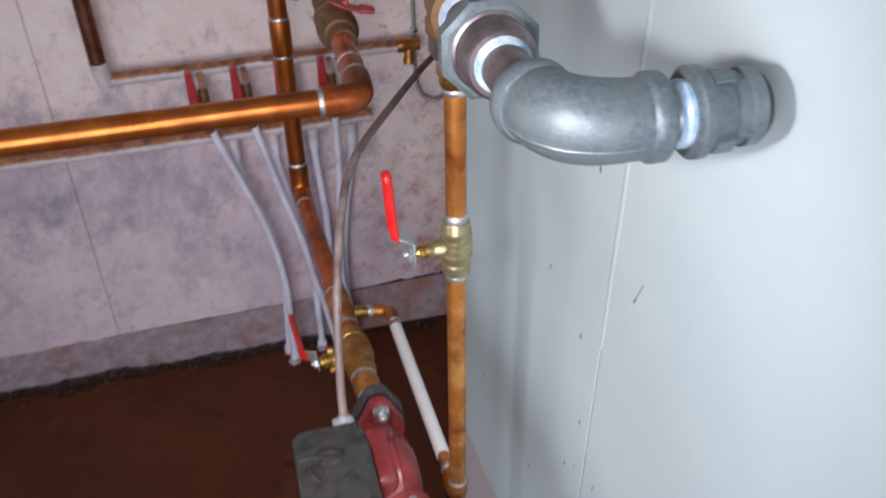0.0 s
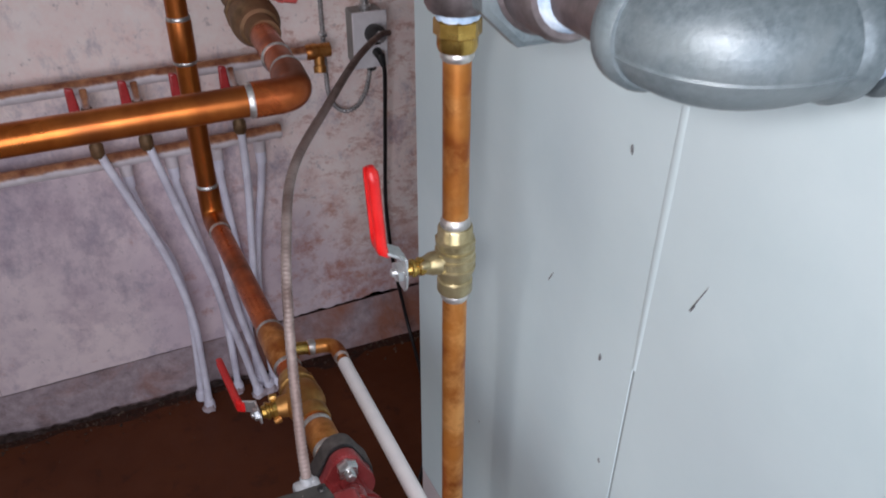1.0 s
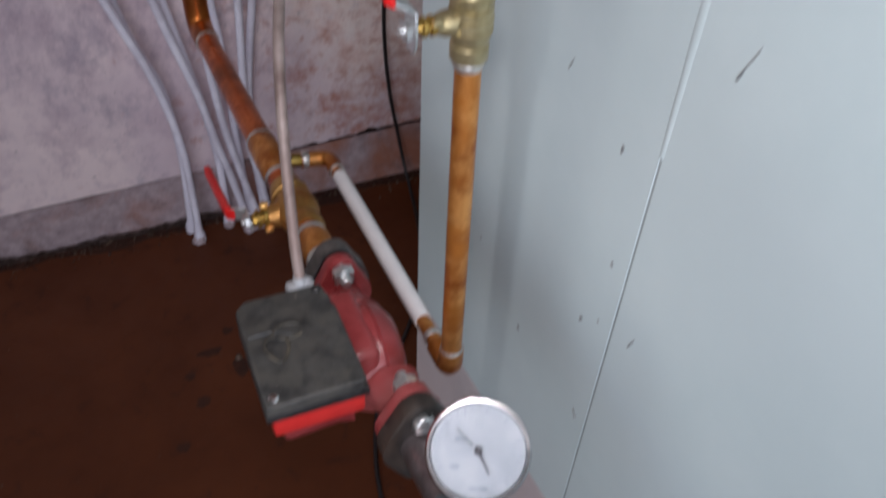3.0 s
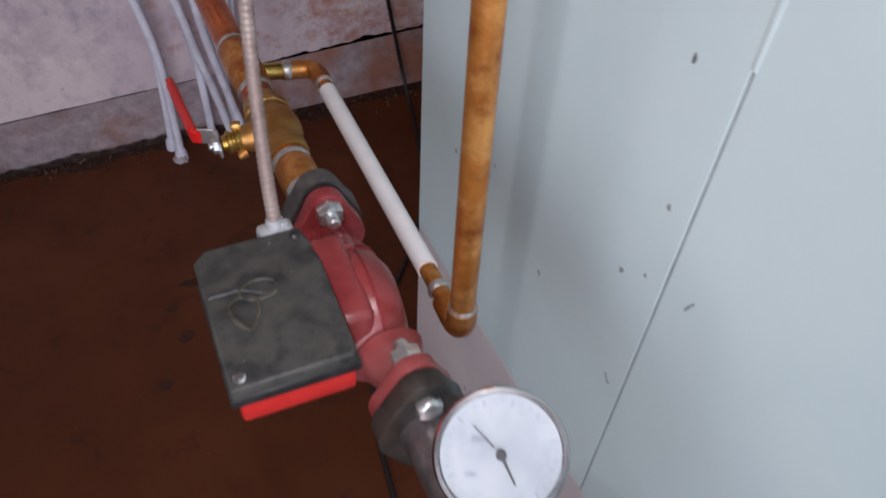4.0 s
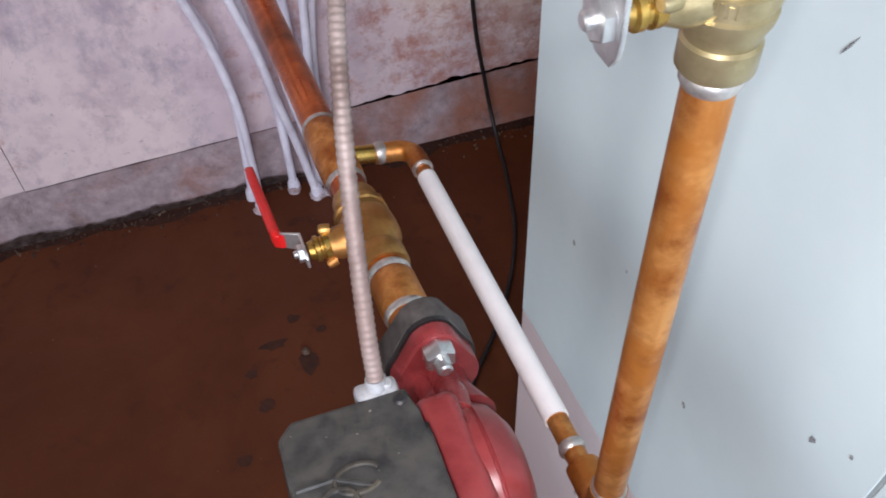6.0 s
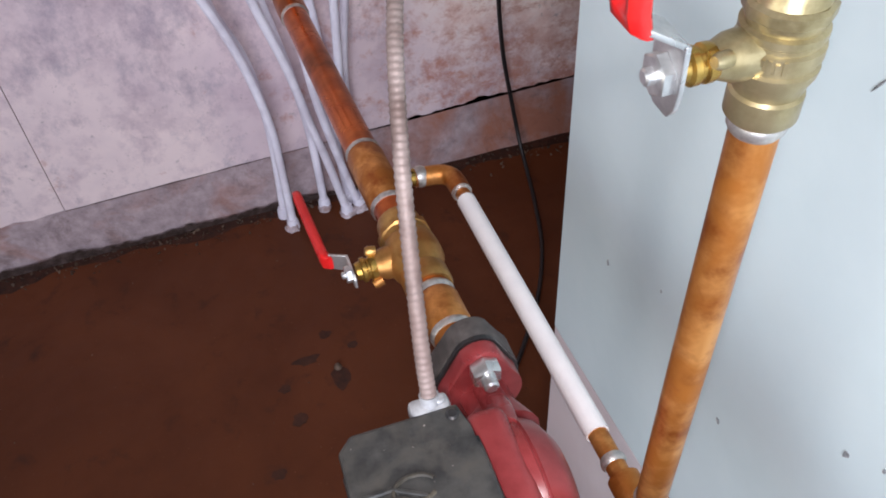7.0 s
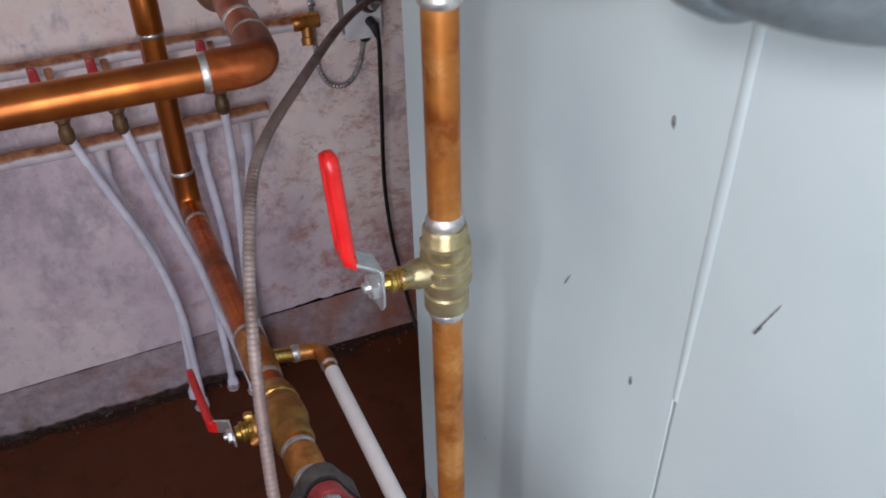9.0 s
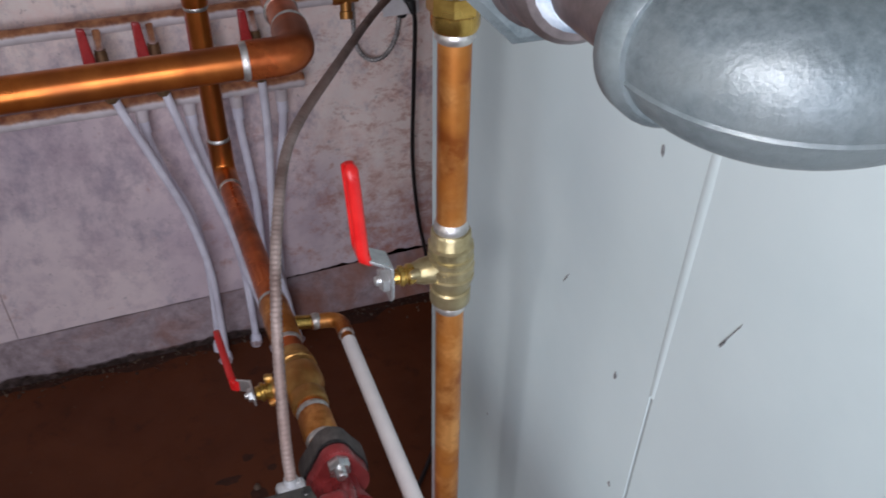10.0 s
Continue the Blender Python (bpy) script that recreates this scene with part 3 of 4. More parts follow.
# ---- pipe fittings ----
def dipped_grip(foot, heel, tip, half):
    """A thick vinyl-dipped handle: a channel with raised rims, hollow on its outer face, rounded at the tip."""
    bm = bmesh.new()
    rows = []
    steps = 18
    for i in range(steps + 1):
        t = 1 - (1 - i / steps) ** 1.5
        p = foot.lerp(heel, t / 0.1034) if t < 0.1034 else heel.lerp(tip, (t - 0.1034) / 0.8966)
        end = min(1.0, (1 - t) * 7.5 + 0.03)
        w = half * (1 - 0.10 * t) * math.sqrt(max(0.03, 1 - (1 - end) ** 2)) * (0.86 if i == 0 else 1.0)
        d = 0.0042 if 0 < i < steps - 1 else 0.0024
        hollow = d * 0.15 if 2 < i < steps - 1 else d
        ring = [(-d, -0.80), (-d, -0.55), (-hollow, -0.42), (-hollow, 0.42), (-d, 0.55), (-d, 0.80), (-d * 0.4, 1.0), (d * 0.5, 1.0), (d, 0.75), (d, -0.75), (d * 0.5, -1.0), (-d * 0.4, -1.0)]
        rows.append([bm.verts.new(p + Vector((x, y * w, 0))) for x, y in ring])
    for a, b in zip(rows, rows[1:]):
        for k in range(12):
            bm.faces.new((a[k], a[(k + 1) % 12], b[(k + 1) % 12], b[k]))
    bm.faces.new(rows[0][::-1]), bm.faces.new(rows[-1])
    return bm


def ball_valve(label, m, r, length, body, stem, reach, grip_len, metal, group="", closed=False, width=0.016, plate=None):
    """A lever ball valve: pipe along local z through the origin, stem towards local -x, lever towards +z."""
    v = thing("ball_valve", label, "ball valve", group)
    L, B = length / 2, body
    if length < 0.07:
        middle = [(0.41, B), (0.425, B * 0.92), (0.46, B * 0.92), (0.475, B), (0.555, B), (0.57, B * 0.91), (0.60, B * 0.91), (0.615, B * 0.97), (0.66, B * 0.97)]
    else:
        middle = [(0.42, B), (0.50, B), (0.60, B * 0.97), (0.66, B * 0.90)]
    part("body", turned((0, 0, -L), (0, 0, L), [(0, r + 0.003), (0.03, r + 0.0045), (0.20, r + 0.0045), (0.22, B * 0.80), (0.30, B * 0.88), (0.36, B * 0.98)] + middle + [(0.675, B * 0.86), (0.72, B * 0.9), (0.78, B * 0.9), (0.80, r + 0.004), (0.97, r + 0.004), (1, r + 0.003)], 28), metal, v)
    part("hex_end", hexnut((0, 0, L * 0.44), (0, 0, L * 0.66), B * 0.985, 10, None, 0.2), metal, v)
    part("stem_boss", turned((-B * 0.7, 0, 0), (-stem * 0.72, 0, 0), [(0, B * 0.62), (0.5, B * 0.56), (0.8, B * 0.42), (1, B * 0.42)], 18), metal, v)
    for dy in (-1, 1):
        part("stop_lug", turned((-stem * 0.58, dy * B * 0.42, -dy * B * 0.30), (-stem * 0.74, dy * B * 0.5, -dy * B * 0.34), [(0, B * 0.2), (0.7, B * 0.2), (1, B * 0.14)], 10), metal, v)
    bonnet = [(0, 0.42), (0.12, 0.46), (0.30, 0.46), (0.36, 0.38), (0.46, 0.38), (0.52, 0.45), (0.70, 0.45), (0.76, 0.34), (1, 0.30)]
    part("packing_nut", turned((-stem * 0.62, 0, 0), (-stem * 0.96, 0, 0), [(q, B * k) for q, k in bonnet], 20), BRASS_YELLOW, v, "turned brass gland")
    W = width / 2
    lever = part("lever", extruded([(-stem, -W * 0.55, -W * 1.75), (-stem, W * 0.55, -W * 1.75), (-stem, W * 0.95, -W * 1.2), (-stem, W * 1.1, -W * 0.4), (-stem, W * 1.1, W * 1.75), (-stem, -W * 1.1, W * 1.75), (-stem, -W * 1.1, -W * 0.4), (-stem, -W * 0.95, -W * 1.2)], (0, 0, 0), (-0.0024, 0, 0), 0.0006), plate or ZINC, v, "painted lever" if plate else "zinc-plated steel lever")
    if closed:
        lever.matrix_basis = pose(0, 0, 0, 90, 0, 0)
    a = Vector((-stem - 0.001, 0, W * 1.65))
    b = Vector((-stem - reach, 0, W * 1.65 + reach * 0.55))
    w = Vector((0, W * 1.05, 0))
    nrm = (b - a).cross(w).normalized() * 0.0012
    part("lever_bend", extruded([a - w, a + w, b + w * 0.85, b - w * 0.85], -nrm, nrm, 0.0005), plate or ZINC, lever)
    part("grip", dipped_grip(b + Vector((0.004, 0, -0.005)), b, b + Vector((-0.004, 0, grip_len)), W * 0.98), plate or RED_VINYL, lever, "red grip", 60)
    nut = part("lever_nut", hexnut((-stem - 0.002, 0, 0), (-stem - 0.0075, 0, 0), width * 0.46 if not plate else 0.006), plate or ZINC, v, "lever nut")
    part("thread", turned((-stem - 0.0075, 0, 0), (-stem - 0.011, 0, 0), [(0, 0.0034), (0.8, 0.0034), (1, 0.0025)], 12), plate or ZINC, nut)
    if not closed:
        # unreadable cast marks on the body
        for k, (h, dz) in enumerate(((0.0016, 0), (0.0008, 0.0012), (0.0016, 0), (0.0012, -0.0004), (0.0016, 0))):
            a = radians(-62 + 9 * k)
            n, t = Vector((math.sin(a), -math.cos(a), 0)), Vector((math.cos(a), math.sin(a), 0))
            c = n * (B * 0.965) + Vector((0, 0, L * 0.02 + dz))
            q, up = t * 0.0007, Vector((0, 0, h * 1.7))
            part("cast_mark", extruded([c - q - up, c + q - up, c + q + up, c - q + up], n * -0.001, n * 0.0011), metal, v, "", 0)
    v.matrix_world = m
    return v


# ---- vertical copper pipe beside the partition ----
VZ0, VZ1 = 1.160, 1.222
riser = thing("copper_riser", "vertical copper pipe with stained lacquer and soldered joints", "pipe")
part("pipe", tube([(0, 0, 0.830), (0, 0, VZ0 + 0.004)], 0.0101, 24), COPPER_STAINED, riser)
part("pipe", tube([(0, 0, VZ1 - 0.004), (0, 0, 1.380)], 0.0101, 24), COPPER_STAINED, riser)
solder_ring(riser, (0, 0, VZ0 - 0.003), (0, 0, 1), 0.0102, 0.009)
solder_ring(riser, (0, 0, VZ1 + 0.003), (0, 0, 1), 0.0102, 0.010)
solder_ring(riser, (0, 0, 1.359), (0, 0, 1), 0.0104, 0.008)
part("elbow", tube(rounded([(0, 0, 0.840), (0, 0, 0.811), (0.001, 0.034, 0.807)], 0.022), 0.0122, 20), COPPER_STAINED, riser)
solder_ring(riser, (0, 0, 0.839), (0, 0, 1), 0.0102, 0.008)
ball_valve("brass ball valve with a red-gripped lever on the vertical copper pipe", pose(0, 0, (VZ0 + VZ1) / 2), 0.0098, VZ1 - VZ0, 0.0164, 0.043, 0.019, 0.070, BRASS, "ball valves", width=0.0185)

# ---- white-painted branch between riser and pump line ----
branch = thing("white_branch_pipe", "small copper pipe painted white along most of its length", "pipe")
def bz(y):
    return 0.809 - 0.103 * y


part("pipe", tube([(0.001, 0.03, bz(0.03)), (0.003, 0.40, bz(0.40))], 0.0080, 18), COPPER_STAINED, branch)
part("painted_length", tube([(0.0012, 0.076, bz(0.076)), (0.0028, 0.384, bz(0.384))], 0.0096, 18), WHITE_PIPE, branch, "white-painted length of pipe")
solder_ring(branch, (0.001, 0.050, bz(0.05)), (0, 1, -0.1), 0.0085, 0.008)
part("elbow", tube(rounded([(0.003, 0.396, bz(0.396)), (0.003, 0.436, bz(0.436)), (-0.036, 0.438, 0.767)], 0.020), 0.0108, 18), COPPER_STAINED, branch)
solder_ring(branch, (0.003, 0.398, bz(0.398)), (0, 1, -0.1), 0.0095, 0.006)
part("nipple", tube([(-0.026, 0.438, 0.766), (-0.078, 0.439, 0.775)], 0.0098, 18), BRASS_YELLOW, branch)
solder_ring(branch, (-0.030, 0.438, 0.767), (1, 0, 0), 0.0102, 0.012)


# ---- pump line: vertical drop, elbow and run to the pump ----
def pl(y):
    """Axis of the run at y."""
    return Vector((-0.0655 - 0.030 * y, y, 0.819 - 0.078 * y))


line = thing("pump_line", "large copper pipe dropping from above and running to the pump", "pipe")
corner = pl(0.885)
part("drop", tube([(corner.x, corner.y, 2.45), (corner.x, corner.y, corner.z + 0.05)], 0.0175, 24), COPPER, line)
part("elbow", tube(rounded([(corner.x, corner.y, corner.z + 0.065), corner, pl(0.82)], 0.045), 0.0200, 22), COPPER, line)
part("run", tube([pl(0.84), pl(0.352)], 0.0175, 24), COPPER_RED, line)
part("run", tube([pl(0.262), pl(0.168)], 0.0175, 24), COPPER_STAINED, line)
part("tee", turned(pl(0.475), pl(0.385), [(0, 0.0185), (0.06, 0.0200), (0.3, 0.0200), (0.5, 0.0206), (0.94, 0.0200), (1, 0.0185)], 24), COPPER_STAINED, line)
part("coupling", turned(pl(0.245), pl(0.205), [(0, 0.0185), (0.1, 0.0200), (0.9, 0.0200), (1, 0.0185)], 24), COPPER_STAINED, line)
for y in (0.818, 0.478, 0.382, 0.250, 0.203):
    solder_ring(line, pl(y), pl(0.0) - pl(0.8), 0.0180, 0.008)
for z in (corner.z + 0.067, 1.050, 1.122):
    solder_ring(line, (corner.x, corner.y, z), (0, 0, 1), 0.0180, 0.008)
part("coupling", turned((corner.x, corner.y, 1.050), (corner.x, corner.y, 1.122), [(0, 0.0185), (0.06, 0.0198), (0.94, 0.0198), (1, 0.0185)], 24), COPPER, line)


def flange_outline(c, r, lobe, half, n=8):
    """Two-bolt oval outline in the plane y = c.y, bolts above and below."""
    pts = []
    for k in range(n + 1):
        a = math.pi * 0.18 + math.pi * 0.64 * k / n
        pts.append((c.x + lobe * math.cos(a), c.y, c.z + half + lobe * math.sin(a)))
    for k in range(n + 1):
        a = math.pi * 0.80 + math.pi * 0.40 * k / n
        pts.append((c.x + r * math.cos(a), c.y, c.z + r * math.sin(a) * 1.0))
    for k in range(n + 1):
        a = -math.pi * 0.82 + math.pi * 0.64 * k / n
        pts.append((c.x + lobe * math.cos(a), c.y, c.z - half + lobe * math.sin(a)))
    for k in range(n + 1):
        a = -math.pi * 0.20 + math.pi * 0.40 * k / n
        pts.append((c.x + r * math.cos(a), c.y, c.z + r * math.sin(a)))
    return pts


part("flange", extruded(flange_outline(pl(0.1512), 0.036, 0.019, 0.036), (0, 0, 0), (0, 0.020, 0), 0.0025), IRON_GREY, line, "dull grey iron flange")
part("gasket", extruded(flange_outline(pl(0.1475), 0.0352, 0.0185, 0.037), (0, 0, 0), (0, 0.0035, 0)), BLACK_PLASTIC, line, "black gasket", 0)
part("hub", turned(pl(0.168), pl(0.186), [(0, 0.027), (0.7, 0.025), (1, 0.021)], 20), IRON_GREY, line)

ball_valve("bronze-coloured ball valve with a red-gripped lever on the pump line", Matrix.Translation(pl(0.307)) @ pose(0, 0, 0, -90 - 4.5, 0, 1.7), 0.0175, 0.100, 0.0262, 0.058, 0.020, 0.112, BRONZE_WARM, "ball valves", width=0.018)

# ---- circulator pump ----
pump = thing("circulator_pump", "red cast-iron circulator pump with a dusty black terminal box", "pump")
C = pl(0.042)
volute = part("volute", turned((C.x - 0.034, C.y, C.z - 0.004), (C.x + 0.027, C.y, C.z - 0.004), [(0, 0.040), (0.06, 0.048), (0.3, 0.0545), (0.55, 0.0565), (0.565, 0.0548), (0.58, 0.0548), (0.595, 0.0565), (0.8, 0.050), (0.95, 0.036), (1, 0.020)], 40), PUMP_RED, pump, "red enamelled casting")
for s in (-1, 1):
    end = pl(0.042 + s * 0.106)
    mid = pl(0.042 + s * 0.05)
    neck = part("neck", tube([mid, pl(0.042 + s * 0.075), pl(0.042 + s * 0.096)], [0.029, 0.0195, 0.0195], 20), PUMP_RED, pump)
    part("pump_flange", extruded(flange_outline(pl(0.042 + s * 0.106), 0.033, 0.0175, 0.037), (0, -0.014 if s > 0 else 0.0, 0), (0, 0.0 if s > 0 else 0.014, 0), 0.003), PUMP_RED, pump, "red two-bolt flange")
    for up in (1, -1):
        p = pl(0.042 + s * 0.092) + Vector((0, 0, up * 0.039))
        q = p - Vector((0, s * 0.013, 0))
        bolt = part("bolt", hexnut(p, q, 0.0122), ZINC, pump, "zinc-plated nut and bolt")
        part("bolt_end", turned(q, q - Vector((0, s * 0.009, 0)), [(0, 0.0062), (0.85, 0.0058), (1, 0.0045)], 12), ZINC, bolt)
part("casting_block", block(C.x - 0.035, C.x - 0.005, C.y - 0.044, C.y + 0.046, C.z - 0.01, C.z + 0.0545, 0.009, 4), PUMP_RED, volute)
part("rib", tube(curved([pl(0.128) + Vector((0, 0, 0.016)), pl(0.112) + Vector((0, 0, 0.020)), pl(0.095) + Vector((-0.002, 0, 0.030)), pl(0.075) + Vector((-0.006, 0, 0.038))], 5), 0.0105, 16), PUMP_RED, pump)
part("motor", turned((C.x - 0.034, C.y, C.z - 0.034), (C.x - 0.105, C.y, C.z - 0.040), [(0, 0.040), (0.2, 0.036), (0.9, 0.036), (0.97, 0.034), (1, 0.028)], 32), PUMP_RED, pump)
BX0, BX1, BY0, BY1, BT = -0.189, -0.099, -0.045, 0.084, 0.890
part("box_base", block(BX0 + 0.004, BX1 - 0.002, BY0 + 0.002, BY1 - 0.003, BT - 0.046, BT - 0.0175, 0.004), PUMP_RED_GLOSS, pump, "bright red box base")


def lid():
    bm = extruded([(BX0, BY0, 0), (BX1 - 0.004, BY0, 0), (BX1, BY0 + 0.004, 0), (BX1, BY1 - 0.034, 0), (BX1 - 0.006, BY1 - 0.020, 0), (BX1 - 0.006, BY1, 0), (BX0 + 0.010, BY1, 0), (BX0, BY1 - 0.010, 0)], (0, 0, BT - 0.018), (0, 0, BT), 0.0028)
    return bm


lid_ob = part("lid", lid(), LID_GREY, pump, "dusty dark grey plastic lid")
part("lid_rim", block(BX0 - 0.001, BX1 + 0.001, BY0 - 0.0012, BY1 - 0.022, BT - 0.0195, BT - 0.010, 0.0012), BLACK_PLASTIC, lid_ob, "glossy black lower rim")
for x, y in ((BX0 + 0.009, BY0 + 0.009), (BX1 - 0.012, BY1 - 0.008)):
    part("screw", turned((x, y, BT - 0.001), (x, y, BT + 0.0022), [(0, 0.0046), (0.6, 0.0046), (1, 0.003)], 14), CHROME if y < 0 else BLACK_PLASTIC, lid_ob, "lid screw")
# plain moulded mark on the lid: a loop and a leaf of raised line
cx, cy = (BX0 + BX1) / 2 - 0.011, (BY0 + BY1) / 2 + 0.006
loop = [(cx + 0.014 * math.cos(a) + 0.006, cy + 0.009 * math.sin(a) + 0.008, BT + 0.0004) for a in np.linspace(0.4, 5.6, 20)]
part("moulded_mark", tube(loop, 0.0016, 6), LID_TAN, lid_ob)
leaf = [(cx - 0.008 + 0.010 * math.sin(a) * (1 - 0.4 * math.cos(a)), cy - 0.010 - 0.015 * math.cos(a), BT + 0.0004) for a in np.linspace(0, 2 * math.pi, 22)]
part("moulded_mark", tube(leaf, 0.0018, 6), LID_TAN, lid_ob)
part("moulded_mark", tube([(BX0 + 0.004, cy + 0.012, BT + 0.0002), (cx - 0.008, cy + 0.012, BT + 0.0004), (cx + 0.012, cy + 0.001, BT + 0.0004)], 0.0017, 6), LID_GREY, lid_ob)
conn = part("conduit_connector", block(-0.137, -0.109, BY1 - 0.002, BY1 + 0.012, BT - 0.014, BT + 0.001, 0.004), CLAMP, pump, "dull cast zinc conduit clamp")
part("clamp_screw", turned((-0.116, BY1 + 0.005, BT - 0.001), (-0.116, BY1 + 0.005, BT + 0.004), [(0, 0.004), (0.8, 0.004), (1, 0.003)], 10), CLAMP, conn)

# armoured conduit from the pump up to the wall outlet
ARM = curved([(-0.122, BY1 + 0.006, BT - 0.002), (-0.119, 0.112, 0.940), (-0.106, 0.170, 1.025), (-0.085, 0.24, 1.085), (-0.050, 0.33, 1.118), (0.035, 0.48, 1.118), (0.145, 0.70, 1.085), (0.25, 0.90, 1.040), (0.335, 1.09, 0.972), (0.368, 1.215, 0.925)], 10)
whip = thing("armoured_conduit", "brownish grey flexible armoured conduit from pump to outlet", "conduit")


def spiral_tube(pts, r, pitch, depth, n=12):
    """A ribbed tube: rings that swell and shrink along the way."""
    dense = []
    for a, b in zip(pts, pts[1:]):
        k = max(1, int((b - a).length / (pitch / 4)))
        dense += [a.lerp(b, i / k) for i in range(k)]
    dense.append(pts[-1])
    s, rad = 0.0, []
    for i, p in enumerate(dense):
        s += (p - dense[i - 1]).length if i else 0
        rad.append(r - depth * (0.5 + 0.5 * math.cos(2 * math.pi * s / pitch)))
    return tube(dense, rad, n)


part("armour", spiral_tube(ARM, 0.0058, 0.0048, 0.0007), ARMOUR, whip)

for p, q in ((ARM[0], ARM[3]), (ARM[-1], ARM[-5])):
    part("ferrule", tube([p, p.lerp(q, 0.5)], 0.0068, 14), CLAMP, whip, "plain metal end ferrule")

# ---- gauge and pipe past the pump ----
tail = thing("steel_tail_pipe", "dark steel pipe with a black flange past the pump", "pipe")
fl = pl(-0.064)
part("flange", extruded(flange_outline(fl, 0.036, 0.019, 0.036), (0, -0.018, 0), (0, 0, 0), 0.0025), IRON, tail, "black iron flange")
for up in (1, -1):
    p = fl + Vector((0, -0.018, up * 0.037))
    part("bolt_head", hexnut(p, p + Vector((0, -0.009, 0)), 0.0105), ZINC, tail, "zinc bolt head")
part("nipple", tube([pl(-0.08), pl(-0.165)], 0.0205, 24), GALV_DARK, tail)
part("tee", turned(pl(-0.150), pl(-0.245), [(0, 0.024), (0.05, 0.0265), (0.18, 0.0265), (0.22, 0.024), (0.78, 0.024), (0.82, 0.0265), (0.95, 0.0265), (1, 0.024)], 24), GALV, tail)
te = pl(-0.33)
part("pipe", tube(rounded([pl(-0.24), te, (te.x, te.y, FZ)], 0.05), 0.0205, 20), GALV_DARK, tail)

gauge = thing("pressure_gauge", "round pressure gauge with a white dial and chrome rim", "gauge")
GN = Vector((-0.28, -0.53, 0.80)).normalized()
GC = Vector((-0.048, -0.160, 0.915))
GD = (Vector((-0.020, -0.045, -0.040)) - GN * GN.dot(Vector((-0.020, -0.045, -0.040)))).normalized()
GX = GD.cross(GN)
gm = Matrix((( GX.x, -GD.x, GN.x, GC.x), (GX.y, -GD.y, GN.y, GC.y), (GX.z, -GD.z, GN.z, GC.z), (0, 0, 0, 1)))
case = part("case", turned((0, 0, -0.026), (0, 0, 0.004), [(0, 0.034), (0.1, 0.037), (0.85, 0.037), (1, 0.0385)], 40), BLACK_PLASTIC, gauge, "black gauge case")
bez = bmesh.new()
for (r0, z0), (r1, z1) in zip([(0.0365, 0.002), (0.0405, 0.002), (0.041, 0.006), (0.0395, 0.0095), (0.0375, 0.0095), (0.0365, 0.002)], [(0.0405, 0.002), (0.041, 0.006), (0.0395, 0.0095), (0.0375, 0.0095), (0.0365, 0.002)]):
    ra = [bez.verts.new((r0 * math.cos(2 * math.pi * k / 48), r0 * math.sin(2 * math.pi * k / 48), z0)) for k in range(48)]
    rb = [bez.verts.new((r1 * math.cos(2 * math.pi * k / 48), r1 * math.sin(2 * math.pi * k / 48), z1)) for k in range(48)]
    for k in range(48):
        bez.faces.new((ra[k], ra[(k + 1) % 48], rb[(k + 1) % 48], rb[k]))
bmesh.ops.remove_doubles(bez, verts=bez.verts, dist=1e-5)
part("bezel", bez, CHROME, gauge, "chrome rim")
part("dial", turned((0, 0, 0.0042), (0, 0, 0.0052), [(0, 0.0364), (1, 0.0364)], 48), DIAL, gauge, "white dial")
needle = part("needle", extruded([(-0.0006, -0.019, 0.0072), (0.0006, -0.019, 0.0072), (0.0012, 0.004, 0.0072), (-0.0012, 0.004, 0.0072)], (0, 0, 0), (0, 0, 0.0005)), INK, gauge, "black needle", 0)
needle.matrix_basis = pose(0, 0, 0, 0, 0, -28)
needle2 = part("needle", extruded([(-0.0005, 0.006, 0.0066), (0.0005, 0.006, 0.0066), (0.0004, 0.024, 0.0066), (-0.0004, 0.024, 0.0066)], (0, 0, 0), (0, 0, 0.0004)), INK, gauge, "thin second needle", 0)
needle2.matrix_basis = pose(0, 0, 0, 0, 0, -46)
part("needle_hub", turned((0, 0, 0.0052), (0, 0, 0.0085), [(0, 0.0032), (0.8, 0.0032), (1, 0.002)], 16), INK, gauge)
for k in range(27):
    a = radians(-135 + 10.4 * k)
    long = 0.0042 if k % 3 == 0 else 0.0022
    u, w = Vector((math.sin(a), math.cos(a), 0)), Vector((math.cos(a), -math.sin(a), 0)) * (0.0005 if k % 3 == 0 else 0.0003)
    z = Vector((0, 0, 0.00522))
    part("tick", extruded([u * 0.0335 - w + z, u * 0.0335 + w + z, u * (0.0335 - long) + w + z, u * (0.0335 - long) - w + z], (0, 0, 0), (0, 0, 0.0002)), INK_PALE, gauge, "", 0)
for x, y, w, h in ((0.013, 0.009, 0.010, 0.004), (-0.001, -0.028, 0.014, 0.0022), (0.018, -0.012, 0.007, 0.003)):
    part("dial_mark", extruded([(x - w / 2, y - h / 2, 0.00522), (x + w / 2, y - h / 2, 0.00522), (x + w / 2, y + h / 2, 0.00522), (x - w / 2, y + h / 2, 0.00522)], (0, 0, 0), (0, 0, 0.0002)), INK_PALE, gauge, "", 0)
lens = part("lens", turned((0, 0, 0.0088), (0, 0, 0.0098), [(0, 0.0376), (1, 0.0376)], 40), GLASS, gauge, "clear lens")
lens.visible_shadow = False
for ob in list(gauge.children):
    ob.matrix_basis = gm @ ob.matrix_basis
stem_a, stem_b = GC + GD * 0.034 - GN * 0.010, Vector((pl(-0.198).x, -0.198, pl(-0.198).z + 0.020))
